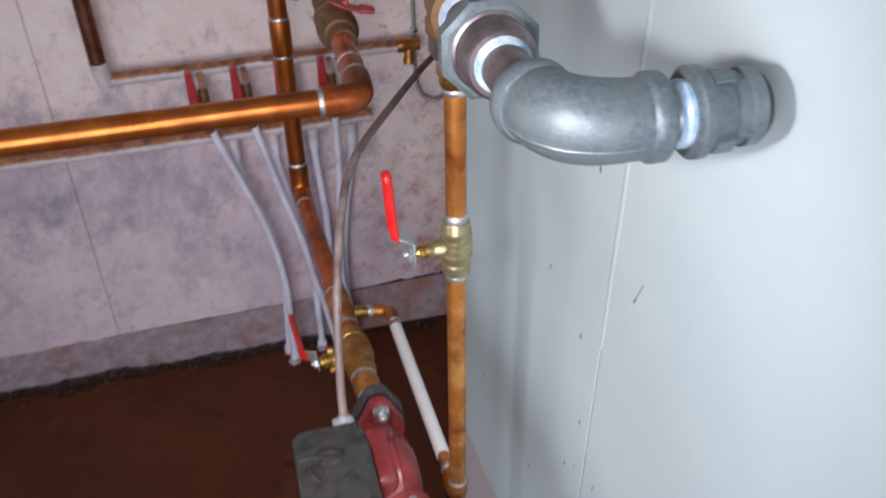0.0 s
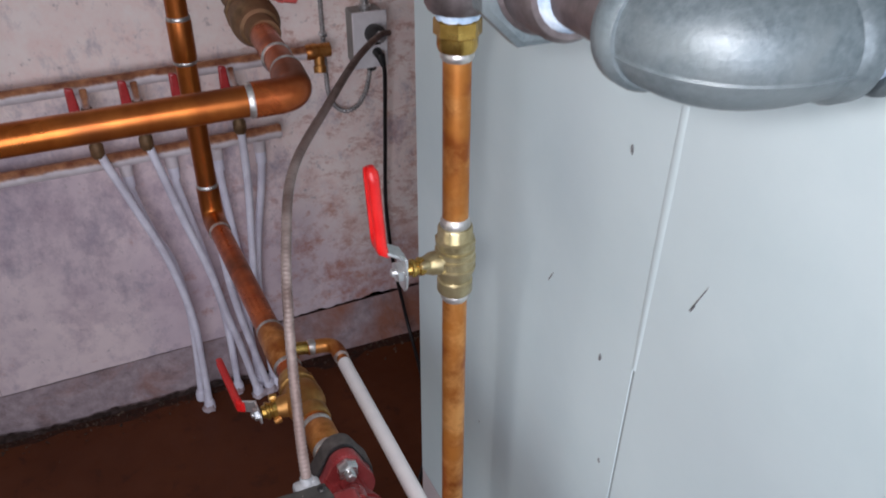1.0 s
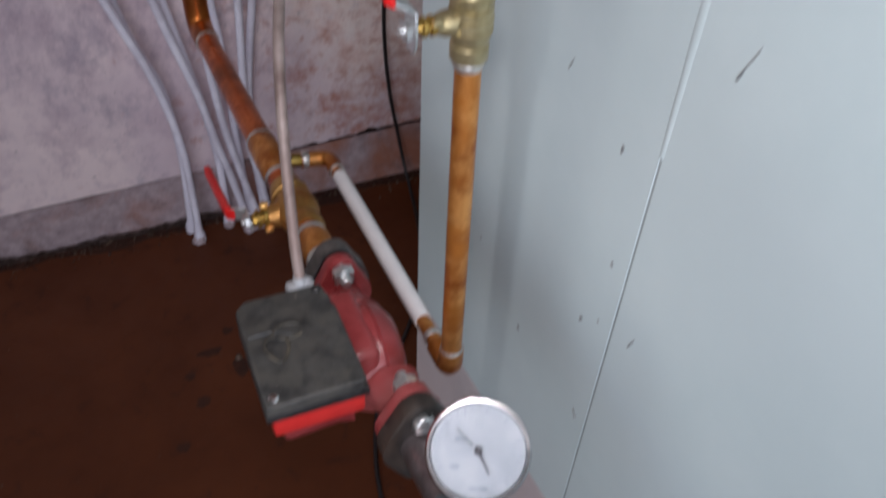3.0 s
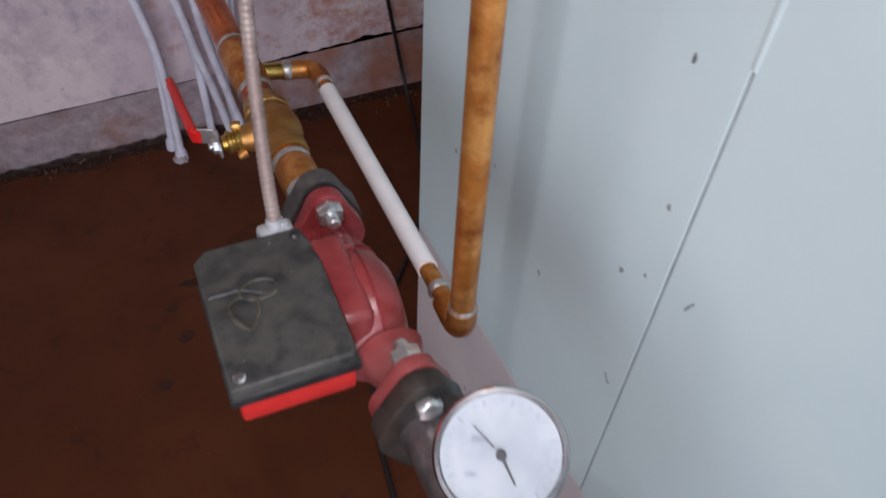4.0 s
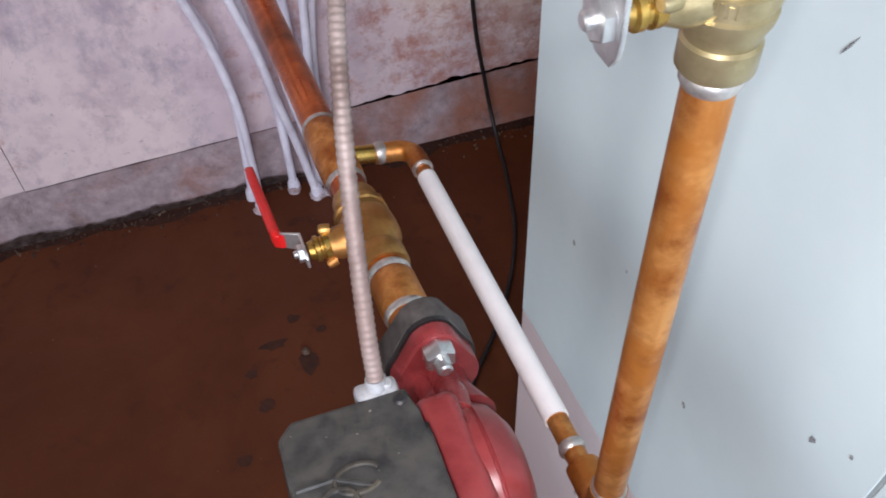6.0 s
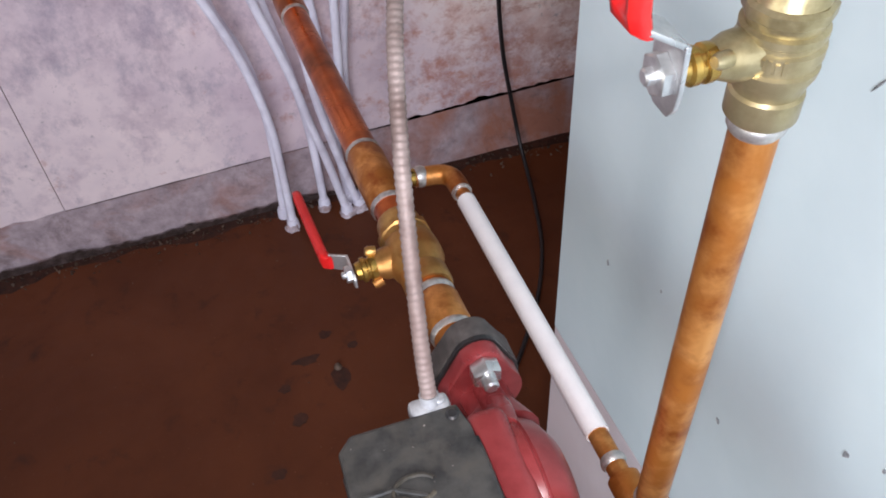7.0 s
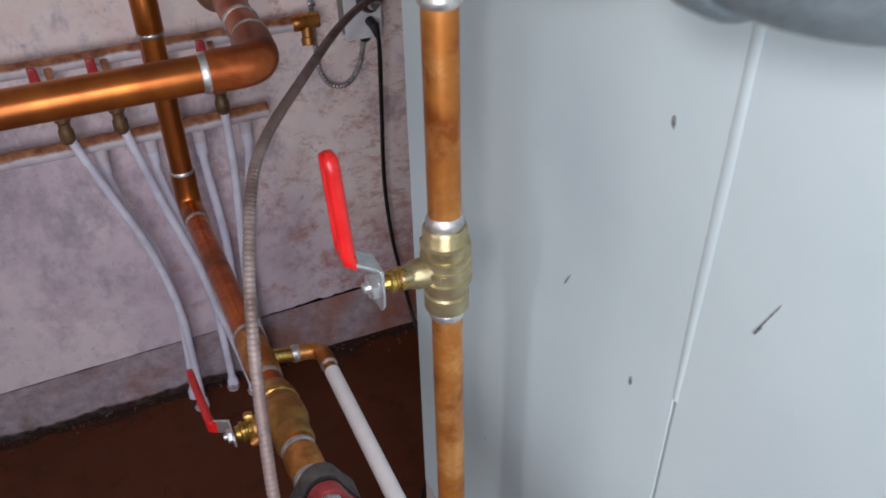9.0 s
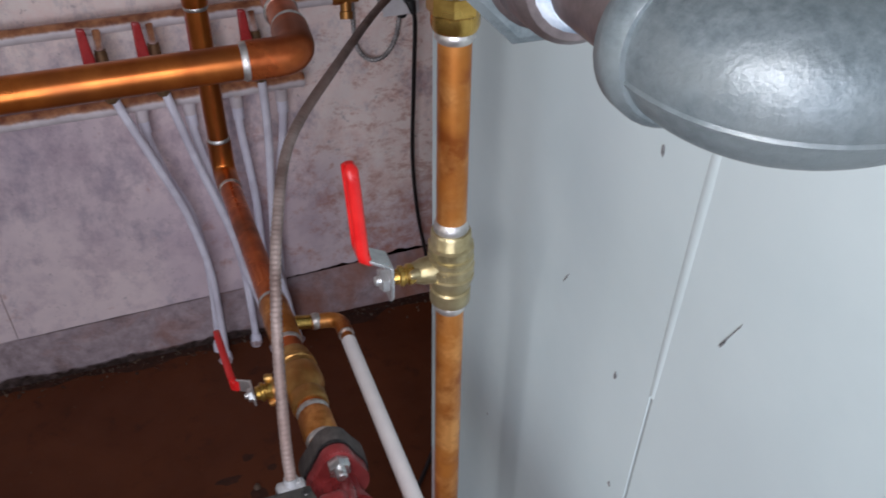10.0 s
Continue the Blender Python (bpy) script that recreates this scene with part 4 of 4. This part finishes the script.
part("socket", turned(stem_a, stem_a.lerp(stem_b, 0.62), [(0, 0.0085), (0.4, 0.0085), (0.45, 0.013), (1, 0.013)], 16), CHROME, gauge, "bright metal socket")
part("bushing", hexnut(stem_a.lerp(stem_b, 0.55), stem_b, 0.0165), GALV, gauge)

# ---- galvanised assembly on top of the riser ----
galv = thing("galvanised_pipe", "galvanised iron pipe with union, elbow and open coupling", "pipe")
GYL = -0.263


def gp(y):
    """Axis of the branch at y."""
    return Vector((-0.006 + 0.03 * y, y, 1.440 - 0.047 * y))


part("adapter", hexnut((0, 0, 1.372), (0, 0, 1.385), 0.0165, 8), BRASS_YELLOW, galv, "brass adapter")
part("adapter_collar", turned((0, 0, 1.362), (0, 0, 1.373), [(0, 0.0130), (0.3, 0.0142), (1, 0.0142)], 20), BRASS_YELLOW, galv)
part("tape", turned((0, 0, 1.384), (0, 0, 1.391), [(0, 0.0150), (1, 0.0160)], 20), TAPE, galv, "white sealing tape")
part("bushing", turned((0, 0, 1.390), (0, 0, 1.414), [(0, 0.020), (0.2, 0.0225), (1, 0.0225)], 12), GALV_DARK, galv)
tee = part("tee", turned((0, 0, 1.408), (0, 0, 1.50), [(0, 0.022), (0.05, 0.0250), (0.16, 0.0250), (0.2, 0.0225), (0.75, 0.0225), (0.8, 0.0250), (0.95, 0.0250), (1, 0.022)], 28), BRONZE, galv, "brownish cast tee")
part("outlet", turned(gp(0.0), gp(-0.052), [(0, 0.020), (0.6, 0.0215), (0.65, 0.0250), (0.95, 0.0250), (1, 0.022)], 28), BRONZE, tee)
part("riser_nipple", tube([(0, 0, 1.49), (0, 0, TOP)], 0.0168, 20), GALV_DARK, galv)
part("tape", turned(gp(-0.051), gp(-0.062), [(0, 0.0195), (0.4, 0.0202), (1, 0.0175)], 24), TAPE, galv, "bluish sealing tape")
part("nipple", tube([gp(-0.060), gp(-0.098)], 0.0168, 24), GALV_DARK, galv)
union = part("union_nut", hexnut(gp(-0.114), gp(-0.132), 0.0375, 8, None, 0.16), GALV, galv, "large octagonal union nut with raised marks")
part("union_tail", turned(gp(-0.084), gp(-0.117), [(0, 0.0215), (0.15, 0.0245), (0.7, 0.0262), (0.8, 0.0300), (1, 0.0310)], 28), GALV_DARK, union)
part("union_seat", turned(gp(-0.1315), gp(-0.160), [(0, 0.0290), (0.06, 0.0290), (0.10, 0.0268), (0.88, 0.0262), (1, 0.0235)], 32), GALV_DARK, union)
ga = (gp(-0.2) - gp(-0.1)).normalized()
gu = ga.cross(Vector((0, 0, 1))).normalized()
gv = ga.cross(gu)
for face, count in ((math.pi * 0.5, 5), (math.pi * 1.0, 4), (math.pi * 1.5, 5), (0.0, 4)):
    # unreadable raised marks on the flats of the nut
    for k in range(count):
        c = gp(-0.123) + (gu * math.cos(face) + gv * math.sin(face)) * 0.0346 + (gu * -math.sin(face) + gv * math.cos(face)) * (k - (count - 1) / 2) * 0.0042
        up, side, nrm = ga * 0.0042, (gu * -math.sin(face) + gv * math.cos(face)) * 0.0008, (gu * math.cos(face) + gv * math.sin(face))
        lean = side * (1.6 if k % 2 else -0.6)
        part("raised_mark", extruded([c - up - side, c - up + side, c + up + side + lean, c + up - side + lean], nrm * -0.001, nrm * 0.0006), GALV, union, "", 0)
part("tape", turned(gp(-0.159), gp(-0.166), [(0, 0.0205), (0.4, 0.0200), (1, 0.0172)], 24), TAPE, galv, "bluish sealing tape")
part("nipple", tube([gp(-0.166), gp(-0.225)], 0.0168, 24), GALV_DARK, galv)
corner_g = gp(GYL) + Vector((0.003, 0, 0.0003))
bend = [gp(-0.222)] + rounded([gp(-0.15), corner_g, corner_g + Vector((0.12, -0.005, 0))], 0.039, 16)[1:-1] + [corner_g + Vector((0.060, -0.003, 0))]
swell = [0.0238 + 0.0016 * math.sin(math.pi * k / (len(bend) - 1)) for k in range(len(bend))]
elbow = part("elbow", tube(bend, swell, 40), GALV, galv, "big galvanised elbow")
part("bead", turned(gp(-0.217), gp(-0.231), [(0, 0.0205), (0.05, 0.0250), (0.2, 0.0266), (0.75, 0.0266), (1, 0.0238)], 36), GALV, elbow)
ge = [corner_g + Vector((d, -0.003 * d / 0.07, 0)) for d in (0.046, 0.060, 0.056, 0.080, 0.066, 0.074, 0.073, 0.096, 0.094, 0.116, 0.120)]
part("bead", turned(ge[0], ge[1], [(0, 0.0238), (0.25, 0.0266), (0.8, 0.0266), (0.95, 0.0250), (1, 0.0205)], 36), GALV, elbow)
seam = []
for i, (p, d, u, v) in enumerate(frames_along(bend)):
    out = Vector((0, 0, 1)).cross(d).normalized() * -1
    seam.append(p + (out * 0.95 + Vector((0, 0, -0.31))).normalized() * (swell[i] - 0.0003))
part("casting_seam", tube(seam, 0.0013, 6), GALV, elbow)
threads = [ge[2].lerp(ge[3], k / 24) for k in range(25)]
part("nipple", tube(threads, [0.0172 - 0.0008 * (k % 2) for k in range(25)], 24), ZINC, galv, "bright threaded nipple")
part("tape", turned(ge[4], ge[5], [(0, 0.0172), (0.5, 0.0204), (1, 0.0200)], 24), TAPE, galv, "white sealing tape")
coupling = part("coupling", turned(ge[6], ge[7], [(0, 0.0205), (0.02, 0.0245), (0.12, 0.0272), (0.38, 0.0272), (0.5, 0.0250), (0.9, 0.0246), (1, 0.0225)], 32), GALV, galv, "grey iron coupling with flat grips")
for a in (-2.6, -1.2, 0.3, 1.8):
    q = Vector((0, math.cos(a), math.sin(a)))
    t = Vector((0, -math.sin(a), math.cos(a)))
    m = ge[6].lerp(ge[7], 0.72) + q * 0.0235
    part("grip_flat", extruded([m + Vector((-0.006, 0, 0)) - t * 0.006, m + Vector((0.007, 0, 0)) - t * 0.006, m + Vector((0.007, 0, 0)) + t * 0.006, m + Vector((-0.006, 0, 0)) + t * 0.006], q * -0.002, q * 0.0022, 0.0005), GALV, coupling)
part("socket", turned(ge[8], ge[9], [(0, 0.0212), (0.55, 0.0212), (0.6, 0.0232), (0.95, 0.0230), (1, 0.0200)], 32), GALV, galv)
# black disc stands in for the shaded inside of the open socket
part("plug", turned(ge[9], ge[10], [(0, 0.0202), (0.7, 0.0202), (1, 0.0190)], 24), IRON, galv, "black disc for the dark inside of the open end")

# ---- large horizontal copper pipe and its valve run ----
HY, HZ, HXE = 0.372, 1.187, -0.028
main = thing("copper_main", "large horizontal copper pipe with an elbow and a valve run", "pipe")
part("pipe", tube([(WX + 0.01, HY, HZ - 0.006), (HXE - 0.03, HY, HZ)], 0.0175, 26), COPPER, main)
part("elbow", tube(rounded([(HXE - 0.050, HY, HZ), (HXE, HY, HZ), (HXE + 0.004, HY + 0.060, HZ)], 0.040, 10), 0.0202, 24), COPPER_RED, main, "heat-reddened elbow")
solder_ring(main, (HXE - 0.052, HY, HZ), (1, 0, 0), 0.0182, 0.010)
part("run", tube([(HXE + 0.004, HY + 0.05, HZ), (HXE + 0.008, 0.60, HZ)], 0.0175, 22), COPPER_RED, main)
for y in (0.440, 0.486):
    solder_ring(main, (HXE + 0.005, y, HZ), (0, 1, 0), 0.0180, 0.006)
part("run", tube([(HXE + 0.012, 0.70, HZ), (HXE + 0.014, 0.86, HZ)], 0.0175, 22), COPPER_DARK, main)
part("drain_body", turned((HXE + 0.012, 0.715, HZ), (HXE + 0.014, 0.83, HZ), [(0, 0.021), (0.1, 0.024), (0.35, 0.026), (0.6, 0.024), (0.9, 0.024), (1, 0.021)], 20), BRONZE, main, "brown bronze drain fitting")
part("upturn", tube(rounded([(HXE + 0.014, 0.84, HZ), (HXE + 0.014, 0.915, HZ), (HXE + 0.014, 0.915, TOP)], 0.04), 0.0185, 22), COPPER_RED, main)
solder_ring(main, (HXE + 0.014, 0.855, HZ), (0, 1, 0), 0.0188, 0.008)
v3 = ball_valve("weathered bronze ball valve with a dull red lever", Matrix.Translation((HXE + 0.010, 0.635, HZ)) @ pose(0, 0, 0, 0, 24, 0) @ Matrix(((0, -1, 0, 0), (0, 0, 1, 0), (-1, 0, 0, 0), (0, 0, 0, 1))), 0.0175, 0.135, 0.0330, 0.036, 0.004, 0.020, BRONZE, "ball valves", True, 0.030, RED_DULL)
WC = Vector((-0.066, 0.775, HZ + 0.022))
WN = Vector((-0.55, -0.65, 0.50)).normalized()
WU = WN.cross(Vector((0, 0, 1))).normalized()
WV = WN.cross(WU)
rim = [WC + (WU * math.cos(a) + WV * math.sin(a)) * (0.0165 + 0.0016 * math.cos(6 * a)) for a in np.linspace(0, 2 * math.pi, 37)]
wheel = part("handwheel", tube(rim, 0.0034, 8), BLACK_PLASTIC, main, "small black handwheel")
for k in range(3):
    a = math.pi * k / 3
    d = (WU * math.cos(a) + WV * math.sin(a)) * 0.0155
    part("spoke", tube([WC - d, WC + d], 0.0026, 6), BLACK_PLASTIC, wheel)
part("drain_stem", tube([Vector((HXE + 0.008, 0.80, HZ + 0.006)), WC + WN * 0.004], 0.0058, 10), BRONZE, main)

# ---- manifolds with their valves and plastic tubes ----
MY = 1.286
low_m = thing("return_manifold", "white-painted manifold pipe with rust along its top", "manifold")
part("pipe", tube([(WX + 0.01, MY, 0.688), (0.128, MY, 0.704)], 0.0165, 20), MANIFOLD, low_m)
part("end_cap", turned((0.120, MY, 0.7039), (0.131, MY, 0.7041), [(0, 0.0170), (0.7, 0.0170), (1, 0.0150)], 20), MANIFOLD, low_m)
for x in (-0.218, -0.120, -0.020, 0.078):
    part("outlet_stub", tube([(x, MY + 0.002, 0.690), (x, MY + 0.001, 0.662)], 0.0140, 14), MANIFOLD, low_m)
up_m = thing("supply_manifold", "white-painted manifold pipe with worn copper showing", "manifold")
UZ = 0.880
part("pipe", tube([(-0.478, MY, UZ - 0.004), (0.215, MY, UZ)], 0.0150, 20), MANIFOLD, up_m)
part("tee", turned((0.205, MY, UZ), (0.262, MY, UZ), [(0, 0.015), (0.1, 0.018), (0.4, 0.018), (0.5, 0.016), (1, 0.016)], 18), COPPER_STAINED, up_m, "copper end tee")
part("drain", turned((0.236, MY, UZ - 0.008), (0.232, MY - 0.016, UZ - 0.046), [(0, 0.013), (0.6, 0.012), (0.65, 0.015), (1, 0.014)], 14), BRONZE_WARM, up_m)
down = thing("feed_pipe", "dark tarnished vertical pipe with a whitened lower end", "pipe")
part("pipe", tube([(-0.493, MY - 0.01, TOP), (-0.480, MY - 0.01, 0.915)], 0.0185, 20), COPPER_DARK, down)
part("painted_end", tube([(-0.480, MY - 0.01, 0.925), (-0.478, MY - 0.006, 0.888), (-0.474, MY - 0.002, 0.86)], [0.0195, 0.0195, 0.0150], 18), MANIFOLD, down, "white-smeared lower fitting")


def supply_valve(x):
    v = thing("manifold_valve", "small manifold valve with a red lever", "valve", "manifold valves")
    part("tail", tube([(x, MY - 0.012, UZ - 0.006), (x, MY - 0.034, UZ - 0.030), (x, MY - 0.036, 0.78)], 0.0082, 12), MANIFOLD, v)
    part("body", turned((x, MY - 0.036, 0.845), (x, MY - 0.036, 0.732), [(0, 0.0105), (0.1, 0.0125), (0.3, 0.0125), (0.4, 0.015), (0.58, 0.0155), (0.62, 0.0115), (0.72, 0.0115), (0.76, 0.0145), (0.94, 0.0145), (1, 0.011)], 14), BRONZE, v)
    part("lever", extruded([(x - 0.034, MY - 0.060, 0.805), (x - 0.012, MY - 0.060, 0.800), (x - 0.008, MY - 0.060, 0.815), (x - 0.016, MY - 0.060, 0.902), (x - 0.032, MY - 0.060, 0.905)], (0, 0, 0), (0, -0.011, 0), 0.0045), RED_LEVER, v, "red lever")
    part("spindle", turned((x, MY - 0.045, 0.812), (x - 0.016, MY - 0.062, 0.812), [(0, 0.006), (1, 0.005)], 10), BRASS_YELLOW, v)
    return v


for x in (-0.266, -0.166, -0.066, 0.034):
    supply_valve(x)

TUBES = [
    [(-0.264, 1.252, 0.745), (-0.250, 1.245, 0.70), (-0.217, 1.245, 0.595), (-0.172, 1.25, 0.44), (-0.146, 1.25, 0.27), (-0.145, 1.245, 0.13), (-0.148, 1.24, FZ)],
    [(-0.164, 1.252, 0.745), (-0.152, 1.245, 0.69), (-0.124, 1.245, 0.555), (-0.086, 1.25, 0.39), (-0.062, 1.25, 0.24), (-0.040, 1.25, 0.12), (-0.018, 1.24, FZ)],
    [(-0.066, 1.252, 0.745), (-0.062, 1.25, 0.66), (-0.052, 1.25, 0.48), (-0.040, 1.255, 0.30), (-0.015, 1.255, 0.13), (0.014, 1.25, FZ)],
    [(0.036, 1.252, 0.745), (0.034, 1.25, 0.60), (0.022, 1.25, 0.42), (0.014, 1.26, 0.24), (0.030, 1.26, 0.10), (0.040, 1.255, FZ)],
    [(-0.218, 1.290, 0.690), (-0.218, 1.286, 0.63), (-0.196, 1.285, 0.52), (-0.160, 1.285, 0.40), (-0.148, 1.285, 0.22), (-0.162, 1.285, FZ)],
    [(-0.120, 1.290, 0.690), (-0.120, 1.286, 0.62), (-0.098, 1.285, 0.48), (-0.076, 1.285, 0.33), (-0.064, 1.285, 0.18), (-0.064, 1.28, FZ)],
    [(-0.020, 1.290, 0.690), (-0.020, 1.286, 0.60), (-0.010, 1.285, 0.42), (-0.012, 1.285, 0.22), (-0.005, 1.28, FZ)],
    [(0.078, 1.290, 0.690), (0.074, 1.286, 0.60), (0.038, 1.285, 0.38), (0.026, 1.285, 0.20), (0.032, 1.28, FZ)],
]
for k, pts in enumerate(TUBES):
    t = thing("plastic_tube", "white plastic heating tube bending down into the floor" if k < 4 else "white plastic heating tube behind, bending down into the floor", "tube", "heating tubes")
    part("tube", tube(curved(pts, 8), 0.0092, 14), PEX, t)
    if k >= 4:
        part("sleeve", tube([(pts[0][0], 1.290, 0.695), (pts[0][0], 1.287, 0.632)], 0.0125, 14), PEX, t)
    fx, fy, _ = pts[-1]
    part("foot", turned((fx, fy, FZ), (fx, fy, FZ + 0.028), [(0, 0.0150), (0.7, 0.0140), (1, 0.0110)], 12), PEX, t, "bluish white foot sleeve")

# ---- outlet, cable and cord on the wall ----
outlet = thing("outlet_box", "surface outlet box with a white cover and two plugs", "outlet")
OX, OY, OZ = 0.354, 1.338, 0.890
part("box", block(OX - 0.036, OX + 0.036, OY - 0.058, OY, OZ - 0.060, OZ + 0.064, 0.004), BOX_GREY, outlet, "grey steel box")
part("cover", block(OX - 0.040, OX + 0.042, OY - 0.066, OY - 0.0585, OZ - 0.064, OZ + 0.068, 0.003), COVER_WHITE, outlet, "off-white cover plate")
part("upper_connector", turned((OX + 0.002, OY - 0.03, OZ + 0.062), (OX + 0.002, OY - 0.03, OZ + 0.09), [(0, 0.014), (0.4, 0.014), (0.45, 0.010), (1, 0.010)], 14), ZINC, outlet)
part("lower_connector", turned((OX + 0.012, OY - 0.03, OZ - 0.060), (OX + 0.012, OY - 0.03, OZ - 0.082), [(0, 0.016), (0.4, 0.016), (1, 0.010)], 14), BLACK_PLASTIC, outlet)
plug = thing("round_plug", "round black plug with a grey collar in the outlet", "plug")
part("shell", turned((OX + 0.008, OY - 0.066, OZ + 0.018), (OX + 0.012, OY - 0.108, OZ + 0.022), [(0, 0.022), (0.5, 0.022), (0.8, 0.017), (1, 0.011)], 20), BLACK_PLASTIC, plug)
part("collar", turned((OX + 0.011, OY - 0.096, OZ + 0.020), (OX + 0.013, OY - 0.112, OZ + 0.024), [(0, 0.013), (0.5, 0.014), (1, 0.011)], 14), ZINC, plug)
cord = thing("black_cord", "thin black mains cord hanging to the floor", "cord")
part("plug_body", tube([(OX + 0.014, OY - 0.066, OZ - 0.026), (OX + 0.016, OY - 0.088, OZ - 0.030), (OX + 0.020, OY - 0.094, OZ - 0.052)], [0.011, 0.011, 0.006], 12), BLACK_PLASTIC, cord)
part("cable", tube(curved([(OX + 0.020, OY - 0.094, OZ - 0.045), (0.380, 1.256, 0.80), (0.380, 1.272, 0.64), (0.381, 1.29, 0.45), (0.394, 1.296, 0.28), (0.416, 1.296, 0.14), (0.428, 1.275, 0.04), (0.424, 1.20, FZ + 0.010), (0.402, 1.10, FZ + 0.005), (0.364, 0.97, FZ + 0.005), (0.300, 0.84, FZ + 0.005), (0.215, 0.72, FZ + 0.005), (0.12, 0.60, FZ + 0.005), (0.05, 0.42, FZ + 0.005), (0.02, 0.2, FZ + 0.005)], 8), 0.0048, 10), CORD, cord)
bx = thing("armoured_cable", "thin armoured cable looping down the wall into the box", "cable")
loop_pts = curved([(0.262, 1.335, TOP), (0.262, 1.334, 1.6), (0.260, 1.333, 1.1), (0.260, 1.33, 0.92), (0.259, 1.325, 0.80), (0.264, 1.32, 0.745), (0.290, 1.318, 0.712), (0.325, 1.318, 0.715), (0.352, 1.316, 0.755), (OX + 0.012, 1.315, OZ - 0.07)], 8)
part("armour", spiral_tube([Vector(p) for p in loop_pts], 0.0062, 0.0085, 0.0019, 10), ARMOUR_PALE, bx)
for z in (0.90, 0.862):
    part("clip", block(0.252, 0.268, 1.320, 1.338, z - 0.004, z + 0.004, 0.001), ZINC, bx)
rise = thing("rising_conduit", "thin conduit rising up the wall from the outlet box", "conduit")
part("armour", spiral_tube([Vector((OX + 0.002, OY - 0.03, OZ + 0.085)), Vector((OX + 0.002, OY - 0.02, 1.6)), Vector((OX + 0.002, OY - 0.015, TOP))], 0.0078, 0.009, 0.0022, 10), ARMOUR, rise)

# ---- plaster lumps where the tubes enter the floor ----
def plaster_lump(x, y, r, h, seed):
    bm = bmesh.new()
    bmesh.ops.create_icosphere(bm, subdivisions=3, radius=1.0)
    for v in bm.verts:
        q = 1 + 0.35 * noise.noise(v.co * 1.7 + Vector((seed, 0, 0))) + 0.12 * noise.noise(v.co * 5 + Vector((0, seed, 0)))
        v.co = Vector((x + v.co.x * r * q, y + v.co.y * r * 0.8 * q, FZ + max(-0.004, v.co.z * h * q)))
    return bm


for k, (x, y, r, h) in enumerate(((-0.150, 1.236, 0.018, 0.020), (-0.066, 1.272, 0.017, 0.016), (-0.016, 1.238, 0.022, 0.015), (0.016, 1.243, 0.020, 0.018), (0.042, 1.250, 0.018, 0.015))):
    tagged(part("plaster_lump", plaster_lump(x, y, r, h, k * 3.1), LUMP, None, ""), "pale plaster lump round a tube at the floor", "plaster lump", "plaster lumps")

# ---- dirt on the floor ----
rnd = random.Random(11)


def crumbs(count, where):
    bm = bmesh.new()
    for _ in range(count):
        x, y, r = where()
        base = Vector((x, y, FZ + r * 0.5))
        vs = [bm.verts.new(base + Vector((rnd.uniform(-r, r), rnd.uniform(-r, r), s * r * rnd.uniform(0.35, 0.6)))) for s in (-1, -1, -1, 1, 1)]
        a, b, c, d, e = vs
        for f in ((a, b, d), (b, c, d), (c, e, d), (a, d, e), (a, e, c), (a, c, b)):
            try:
                bm.faces.new(f)
            except ValueError:
                pass
    return bm


tagged(part("wall_foot_crumbs", crumbs(700, lambda: (rnd.uniform(-1.2, 0.9), 1.316 - abs(rnd.gauss(0, 0.028)), rnd.choice((0.0015, 0.002, 0.003, 0.0045, 0.006)))), DEBRIS, None, "", 0), "crumbs of mortar and dirt along the wall foot", "dirt", kind="stuff")
tagged(part("floor_crumbs", crumbs(140, lambda: (rnd.uniform(-0.9, 0.4), rnd.uniform(0.2, 1.25), rnd.choice((0.001, 0.0015, 0.0025)))), DEBRIS, None, "", 0), "scattered pale crumbs on the floor", "dirt", kind="stuff")


def floor_stain(x, y, w, h, seed):
    r = random.Random(seed)
    pts = []
    for k in range(14):
        a = 2 * math.pi * k / 14
        q = r.uniform(0.65, 1.1)
        pts.append((x + w * q * math.cos(a), y + h * q * math.sin(a), FZ))
    return pts


edge = []
for k in range(90):
    x = -1.3 + 2.3 * k / 89
    edge.append((x, 1.306 - 0.040 * (0.5 + noise.noise(Vector((x * 7, 0, 4)))) - 0.012 * noise.noise(Vector((x * 31, 3, 4))), FZ))
dirt = extruded(edge + [(1.0, 1.335, FZ), (-1.3, 1.335, FZ)], (0, 0, -0.002), (0, 0, 0.0008))
tagged(part("wall_foot_dirt", dirt, STAIN, None, "", 0), "dark damp dirt along the foot of the wall", "dirt", kind="stuff")
stains = thing("floor_stain", "dark oily spots on the red floor", "stain")
for k, (x, y, w, h) in enumerate(((-0.143, 0.79, 0.016, 0.026), (-0.20, 0.853, 0.026, 0.010), (-0.15, 0.905, 0.011, 0.010), (-0.255, 0.80, 0.012, 0.009), (-0.10, 0.86, 0.010, 0.009), (-0.24, 0.72, 0.014, 0.012), (-0.30, 0.62, 0.012, 0.010))):
    part("spot", extruded(floor_stain(x, y, 1.25 * w, 1.25 * h, k), (0, 0, -0.001), (0, 0, 0.0006)), STAIN, stains, "", 0)
part("lump", turned((-0.143, 0.815, FZ), (-0.143, 0.815, FZ + 0.010), [(0, 0.009), (0.6, 0.007), (1, 0.003)], 9), DEBRIS, stains, "pale lump")
